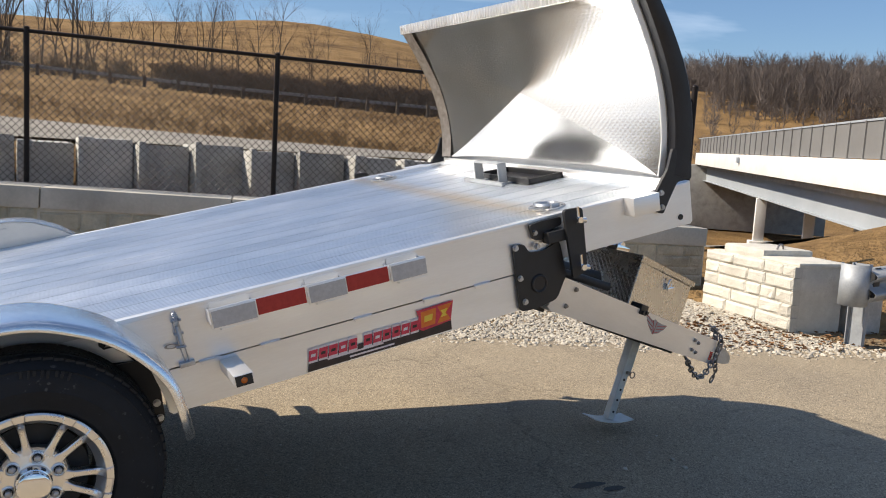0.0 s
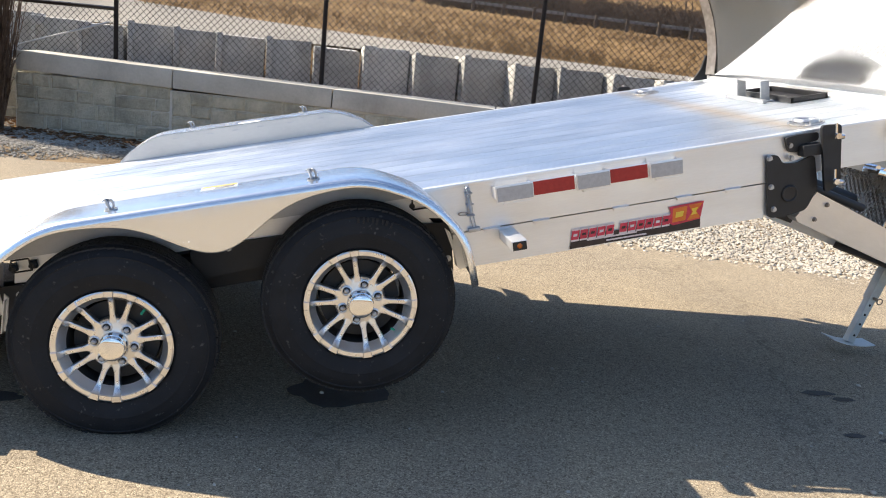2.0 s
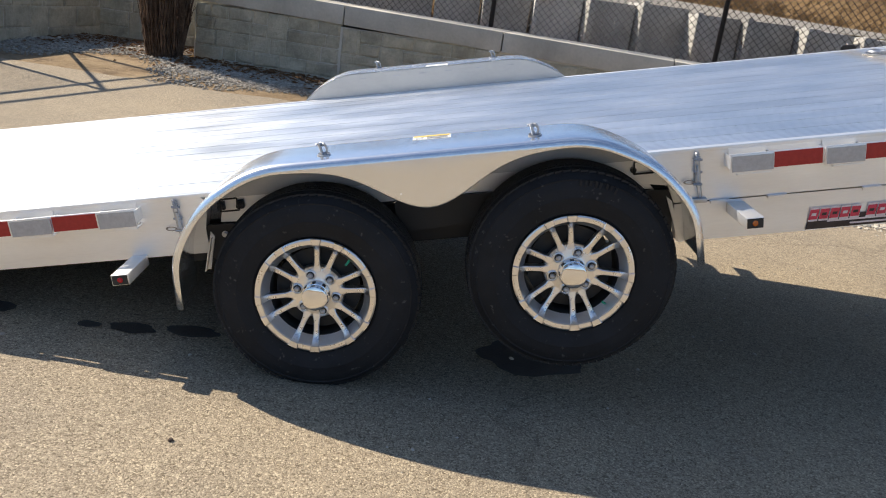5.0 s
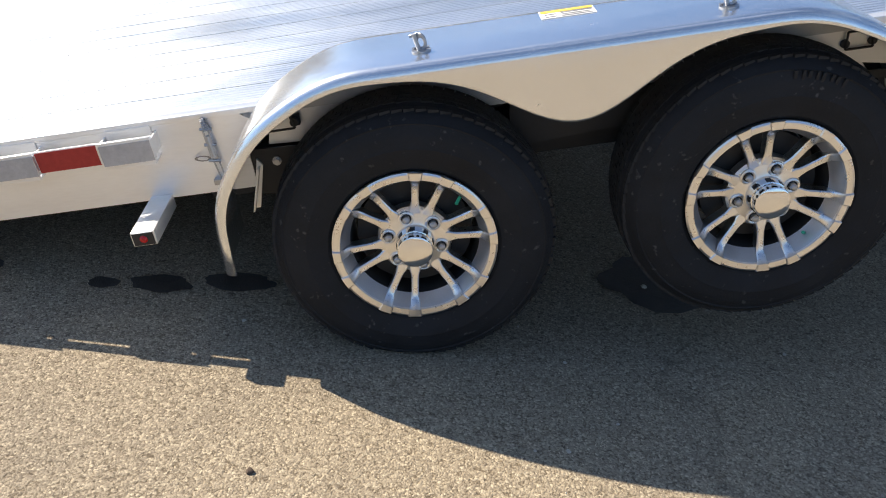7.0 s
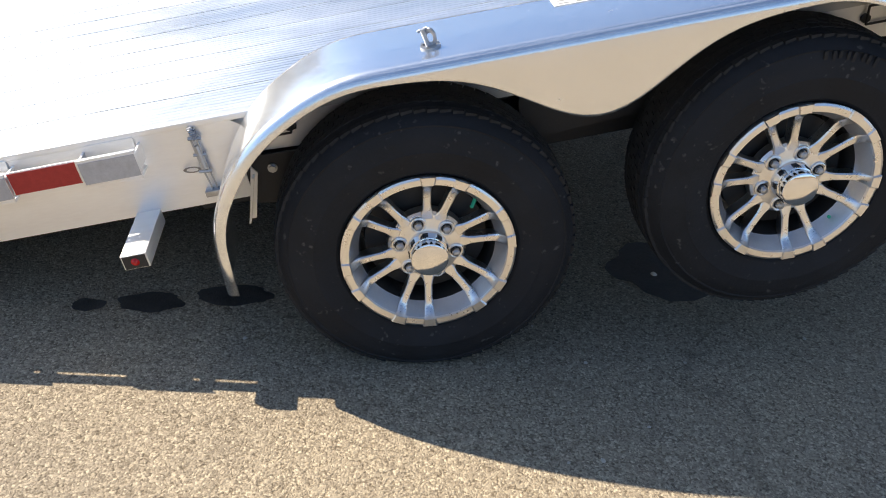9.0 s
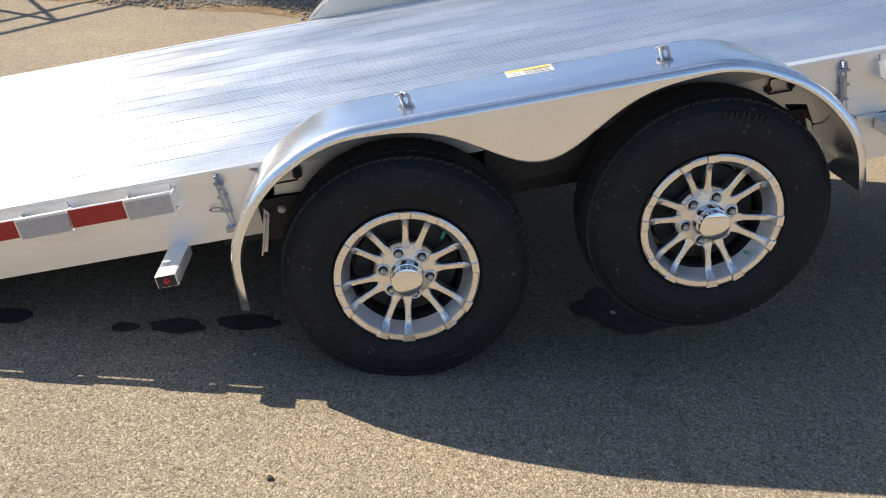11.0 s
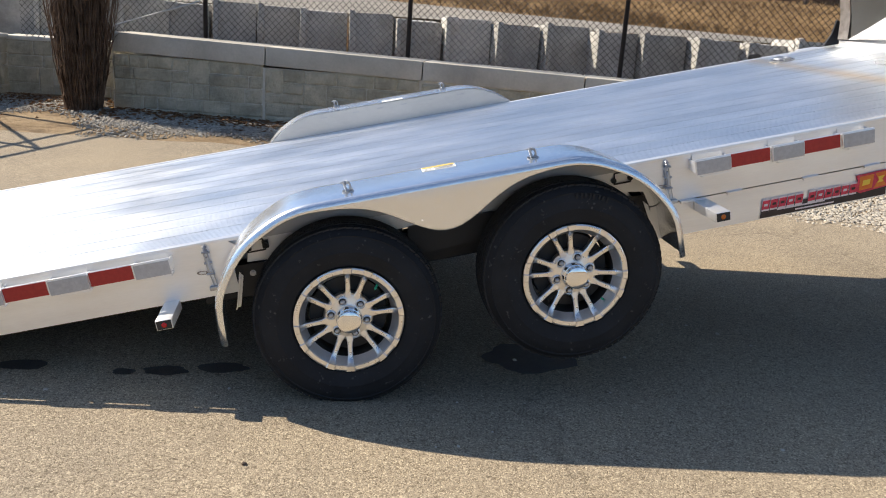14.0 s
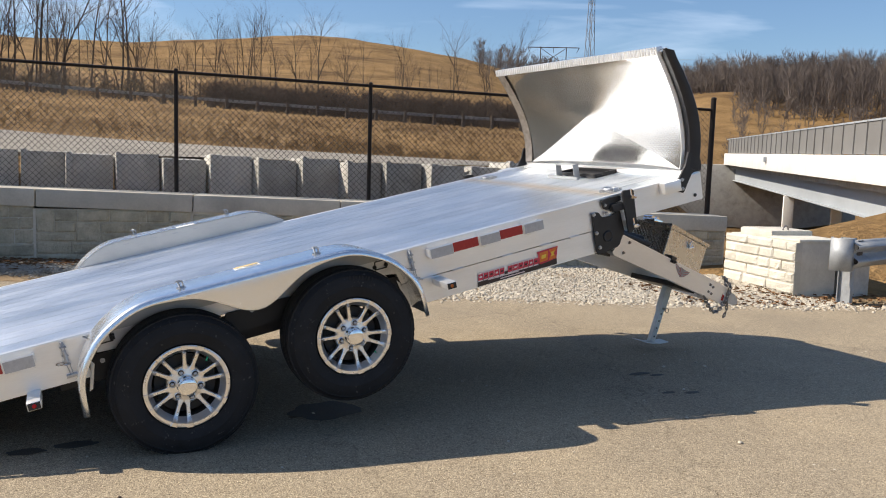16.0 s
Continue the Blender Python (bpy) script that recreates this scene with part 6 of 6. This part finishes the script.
def bridge():
    """A girder bridge with a pale parapet and a tall panelled rail."""
    a, b = Vector((20.4, 11.2, 0)), Vector((48.5, 47.5, 0))
    L = (b - a).length
    yaw = math.degrees(math.atan2((b - a).y, (b - a).x))
    g = thing("bridge", "steel girder bridge with pale concrete parapet and grey panel railing", "bridge", pose(a.x, a.y, 1.06, 0, -math.degrees(math.atan(0.75 / L)), yaw))
    bm = BM()
    box(bm, (-0.6, -0.4, 0.0), (L, 0.0, 0.9), 0.03)
    par = part("parapet", bm, BRIDGEW, g, "pale concrete parapet")
    bm = BM()
    box(bm, (-0.6, -9.0, -0.25), (L, -0.42, 0.02))
    part("bridge_deck", bm, CONC, g)
    for y in (-0.9, -3.2, -5.6, -8.0):
        bm = BM()
        box(bm, (0.3, y - 0.02, -1.2), (L, y + 0.02, -0.25))
        box(bm, (0.3, y - 0.22, -1.24), (L, y + 0.22, -1.2))
        part("girder", bm, BRIDGEG, g, "grey steel girder")
    n = int(L / 1.6)
    for i in range(n + 1):
        x = i * 1.6
        bm = BM()
        box(bm, (x - 0.035, -0.26, 0.9), (x + 0.035, -0.14, 2.02))
        part("rail_post", bm, RAILG, g)
        if i < n:
            bm = BM()
            box(bm, (x + 0.04, -0.215, 0.93), (x + 1.56, -0.185, 1.99))
            part("rail_panel", bm, RAILG, g)
    bm = BM()
    box(bm, (0, -0.25, 1.99), (L, -0.15, 2.05))
    part("top_rail", bm, BRIDGEG, g)
    bm = BM()
    box(bm, (24.0, 0.0, 0.45), (24.4, 0.16, 0.75), 0.02)
    part("junction_box", bm, BRIDGEG, g)
    # slim pale pier under the girder, and the sloping bank wall behind it
    bm = BM()
    box(bm, (21.35, -1.1, -3.4), (21.65, -0.6, -1.24), 0.02)
    box(bm, (21.2, -8.6, -5.0), (21.9, -0.4, -3.4), 0.03)
    for y in (-3.2, -5.6, -8.0):
        box(bm, (21.35, y - 0.25, -3.4), (21.65, y + 0.25, -1.24), 0.02)
    part("pier", bm, BRIDGEW, g, "pale concrete pier")
    bm = BM()
    box(bm, (L - 0.5, -10, -5.0), (L + 1.0, 8.0, 0.0), 0.05)
    part("abutment", bm, CONC, g, "grey concrete abutment")
    bm = BM()
    box(bm, (-2.6, -9.5, -3.0), (-0.6, 0.1, 0.9), 0.04)
    part("abutment", bm, BRIDGEW, g, "pale concrete end block")


# ---- trees ----
def tree_mesh(seed, h, levels, spread):
    """A bare tree: tapered trunk and limbs, then twigs."""
    rng = random.Random(seed)
    trunk_v, trunk_f, twig_v, twig_f = [], [], [], []

    def seg(a, b, r0, r1, k, vs, fs):
        d = (b - a).normalized()
        u = d.orthogonal().normalized()
        v = d.cross(u)
        o = len(vs)
        for c, r in ((a, r0), (b, r1)):
            for i in range(k):
                t = 2 * math.pi * i / k
                vs.append(tuple(c + (u * math.cos(t) + v * math.sin(t)) * r))
        for i in range(k):
            fs.append((o + i, o + (i + 1) % k, o + k + (i + 1) % k, o + k + i))

    def grow(p, d, L, r, lv):
        n = 6 if lv == 0 else 3 if lv == 1 else 2
        vs, fs = (trunk_v, trunk_f) if lv < 2 else (twig_v, twig_f)
        for i in range(n):
            wig = 0.06 if lv == 0 else 0.13
            d = (d + Vector((rng.gauss(0, wig), rng.gauss(0, wig), 0.08))).normalized()
            q = p + d * (L / n)
            r1 = r * (0.8 if lv else 0.87)
            seg(p, q, r, r1, 5 if lv < 2 else 3, vs, fs)
            p, r = q, r1
            if lv < levels and (lv or i > 1):
                for _ in range(rng.choice((1, 1, 2)) if lv == 0 else rng.choice((1, 2)) if lv < levels - 1 else 2):
                    s = rng.uniform(0, 6.28)
                    u = d.orthogonal().normalized()
                    side = Matrix.Rotation(s, 3, d) @ u
                    nd = (d + side * spread * rng.uniform(0.7, 1.5) * (1.7 if lv == 0 else 1.3) + Vector((0, 0, 0.12))).normalized()
                    grow(p, nd, L * (rng.uniform(0.25, 0.45) if lv == 0 else rng.uniform(0.42, 0.66)), r * 0.55, lv + 1)
        if lv == 0:
            grow(p, d, L * 0.28, r * 0.9, 1)

    grow(Vector((0, 0, -0.3)), Vector((0, 0, 1)), h * 0.8, h * 0.0095, 0)
    return raw("trunk", trunk_v, trunk_f, BARK), raw("crown", twig_v, twig_f, TWIG)


def polar(az, r):
    x, y = r * math.sin(radians(az)), r * math.cos(radians(az)) - 3.5
    return x, y, float(land(x, y))


def trees():
    rng = random.Random(31)
    kinds = [tree_mesh(s, h, 4, sp) for s, h, sp in ((1, 8.2, 0.4), (2, 6.6, 0.5), (3, 9.0, 0.34), (4, 5.6, 0.6), (5, 7.4, 0.45))]
    spots = [(rng.uniform(-9, 4.8), rng.uniform(58, 74)) for _ in range(30)] + [(rng.uniform(-9, 36), rng.uniform(60, 85)) for _ in range(96)]
    for az, r in spots:
        x, y, z = polar(az, r)
        k = rng.randrange(5)
        s = rng.uniform(0.7, 1.15) * (0.78 if az > 6 else 1.08)
        e = thing("tree", "bare leafless deciduous tree at the field's edge", "tree", pose(x, y, z - 0.2, 0, 0, rng.uniform(0, 360)) @ Matrix.Diagonal((s, s, s, 1)), "bare trees along the field")
        share("trunk", kinds[k][0], e, Matrix.Identity(4))
        share("crown", kinds[k][1], e, Matrix.Identity(4))
    # woods on the far ridge and brush along the field's edge, joined
    arrs = []
    for seed in range(5):
        q = random.Random(70 + seed)
        vs, fs = [], []

        def twig(a, b, r0, r1):
            d = (b - a).normalized()
            u = d.orthogonal().normalized()
            v = d.cross(u)
            o = len(vs)
            for c, r in ((a, r0), (b, r1)):
                for k in range(3):
                    t = k * 2.0944
                    vs.append(tuple(c + (u * math.cos(t) + v * math.sin(t)) * r))
            fs.extend((o + k, o + (k + 1) % 3, o + 3 + (k + 1) % 3, o + 3 + k) for k in range(3))

        h = q.uniform(6.4, 8.2)
        p = Vector((0, 0, -0.4))
        for i in range(4):
            e = p + Vector((q.gauss(0, 0.12), q.gauss(0, 0.12), h * 0.2))
            twig(p, e, 0.12 - 0.022 * i, 0.10 - 0.022 * i)
            for _ in range(3 if i else 1):
                t = q.uniform(0, 6.28)
                m = p.lerp(e, q.random())
                w = q.uniform(0.8, 1.7)
                b = m + Vector((w * math.cos(t), w * math.sin(t), w * q.uniform(0.7, 1.5)))
                twig(m, b, 0.05, 0.03)
                for _ in range(4):
                    c = m.lerp(b, q.uniform(0.35, 1))
                    twig(c, c + Vector((q.gauss(0, 0.45), q.gauss(0, 0.45), q.uniform(0.4, 1.1))), 0.032, 0.014)
            p = e
        for _ in range(7):
            twig(p, p + Vector((q.gauss(0, 0.45), q.gauss(0, 0.45), q.uniform(0.8, 1.6))), 0.035, 0.014)
        arrs.append((np.array(vs), np.array(fs)))

    def scatter(name, label, spots, mat, thick):
        vs, fs, o = [], [], 0
        for x, y, z, s, a, k in spots:
            v, f = arrs[k]
            c, q = math.cos(a), math.sin(a)
            vs.append(np.stack(((v[:, 0] * c - v[:, 1] * q) * s * thick + x, (v[:, 0] * q + v[:, 1] * c) * s * thick + y, v[:, 2] * s + z), 1))
            fs.append(f + o)
            o += len(v)
        vs, fs = np.concatenate(vs), np.concatenate(fs)
        me = bpy.data.meshes.new(name)
        me.vertices.add(len(vs))
        me.vertices.foreach_set("co", vs.astype(np.float32).ravel())
        me.loops.add(fs.size)
        me.loops.foreach_set("vertex_index", fs.astype(np.int32).ravel())
        me.polygons.add(len(fs))
        me.polygons.foreach_set("loop_start", np.arange(0, fs.size, 4, dtype=np.int32))
        me.update(calc_edges=True)
        me.materials.append(mat)
        return tagged(new(name, me), label, "woods", kind="stuff")

    sp = []
    for _ in range(3600):
        az = rng.uniform(27, 66)
        if az < 36 and rng.random() > 0.08 + (az - 27) / 11:
            continue
        r = rng.uniform(212, 330) if az < 44 else rng.uniform(175 - 2.0 * min(25, az - 44), 330)
        x, y, z = polar(az, r)
        sp.append((x, y, z - 0.5, rng.uniform(0.75, 1.4), rng.uniform(0, 6.28), rng.randrange(5)))
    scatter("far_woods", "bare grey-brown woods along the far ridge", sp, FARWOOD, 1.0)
    sp = []
    for _ in range(2600):
        az = rng.uniform(33, 66)
        r = rng.uniform(214, 300) if az < 44 else rng.uniform(170 - 2.0 * min(25, az - 44), 300)
        x, y, z = polar(az, r)
        sp.append((x, y, z - 0.3, rng.uniform(0.2, 0.5), rng.uniform(0, 6.28), rng.randrange(5)))
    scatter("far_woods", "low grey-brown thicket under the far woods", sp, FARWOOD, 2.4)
    sp = []
    for _ in range(230):
        az = min(62.0, max(44.0, rng.choice((44.5, 48.0, 51.0, 52.5, 55.5, 58.5)) + rng.gauss(0, 1.3)))
        x, y, z = polar(az, rng.uniform(95, 170))
        sp.append((x, y, z - 0.5, rng.uniform(0.3, 0.75), rng.uniform(0, 6.28), rng.randrange(5)))
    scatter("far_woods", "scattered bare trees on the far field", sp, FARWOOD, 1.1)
    sp = []
    for _ in range(2200):
        az = rng.gauss(20, 6) if rng.random() < 0.5 else rng.uniform(-8, 32)
        x, y, z = polar(az, rng.uniform(17, 46))
        if y - wall_y(x) > 3.2:
            sp.append((x, y, z - 0.05, rng.uniform(0.014, 0.045), rng.uniform(0, 6.28), rng.randrange(5)))
    scatter("weeds", "dry brown weeds tufted over the bank", sp, WEED, 2.2)
    sp = []
    for _ in range(1900):
        az = rng.uniform(-10, 38) if rng.random() < 0.3 else rng.uniform(9, 34)
        r = rng.uniform(54, 78)
        x, y, z = polar(az, r)
        sp.append((x, y, z - 0.3, rng.uniform(0.08, 0.30), rng.uniform(0, 6.28), rng.randrange(5)))
    scatter("brush", "dark bare brush below the trees", sp, BRUSH, 1.7)


def far_rail():
    """A low guard rail along the road above the field."""
    g = thing("guard_rail", "low weathered guard rail along the far road", "guard rail")
    pts = [Vector(polar(az, 50.0)) for az in range(-12, 35, 2)]
    for a, b in zip(pts, pts[1:]):
        bm = BM()
        d = (b - a)
        m = Matrix.Translation(a + Vector((0, 0, 0.55))) @ d.to_track_quat("X", "Z").to_matrix().to_4x4()
        box(bm, (0, -0.03, -0.09), (d.length, 0.03, 0.09), 0.02, m)
        part("beam", bm, RUSTY, g)
        bm = BM()
        box(bm, (a.x - 0.08, a.y - 0.08, a.z - 0.3), (a.x + 0.08, a.y + 0.08, a.z + 0.72))
        part("post", bm, BARK, g)


def pylon():
    """A lattice power pylon far off, with its lines."""
    x, y, z = polar(34.6, 330)
    bm = BM()
    H, w = 60, 1.8
    for sx in (-1, 1):
        for sy in (-1, 1):
            rod(bm, (sx * w, sy * w, 0), (sx * 0.4, sy * 0.4, H), 0.14, 0.10, 5)
    for k in range(9):
        f0, f1 = k / 9, (k + 1) / 9
        q0, q1 = w + (0.5 - w) * f0, w + (0.5 - w) * f1
        for sx, sy, tx, ty in ((-1, -1, 1, -1), (1, -1, 1, 1), (1, 1, -1, 1), (-1, 1, -1, -1)):
            rod(bm, (sx * q0, sy * q0, H * f0), (tx * q1, ty * q1, H * f1), 0.07, n=4)
    p = part("pylon", bm, RUSTY, m=pose(x, y, z, 0, 0, 20))
    tagged(p, "slim steel lattice power pylon on the ridge", "pylon")
    x, y, z = polar(32.2, 300)
    bm = BM()
    for o in (-4.5, 4.5):
        rod(bm, (o, 0, 0), (o, 0, 13.5), 0.22, 0.16, 6)
    rod(bm, (-9, 0, 13.2), (9, 0, 13.2), 0.16, n=5)
    for o in (-9, 0, 9):
        rod(bm, (o, 0, 13.2), (o * 0.9, 0, 11.4), 0.09, n=4)
    rod(bm, (-4.5, 0, 7), (4.5, 0, 13), 0.1, n=4)
    rod(bm, (4.5, 0, 7), (-4.5, 0, 13), 0.1, n=4)
    q = part("power_pole", bm, BARK, m=pose(x, y, z + 5.0, 0, 0, -30))
    tagged(q, "wooden twin-pole power line frame on the hill", "power pole")
    for k in range(3):
        bm = BM()
        p0, p1 = Vector(polar(32.5, 300)) + Vector((0, 0, 15.5 - k * 2.0)), Vector(polar(75, 260)) + Vector((0, 0, 12 - k * 2.0))
        last = None
        for i in range(25):
            f = i / 24
            c = p0.lerp(p1, f) + Vector((0, 0, -9 * 4 * f * (1 - f) * 0.4))
            if last is not None:
                rod(bm, last, c, 0.06, n=4, caps=False)
            last = c
        cb = part("power_line", bm, GALV)
        tagged(cb, "thin overhead power line", "cable", "overhead lines")


wall()
pale_block_wall()
fence()
side_fence()
barrier_blocks()
shrub()
guard_rail()
bridge()
trees()
far_rail()
pylon()
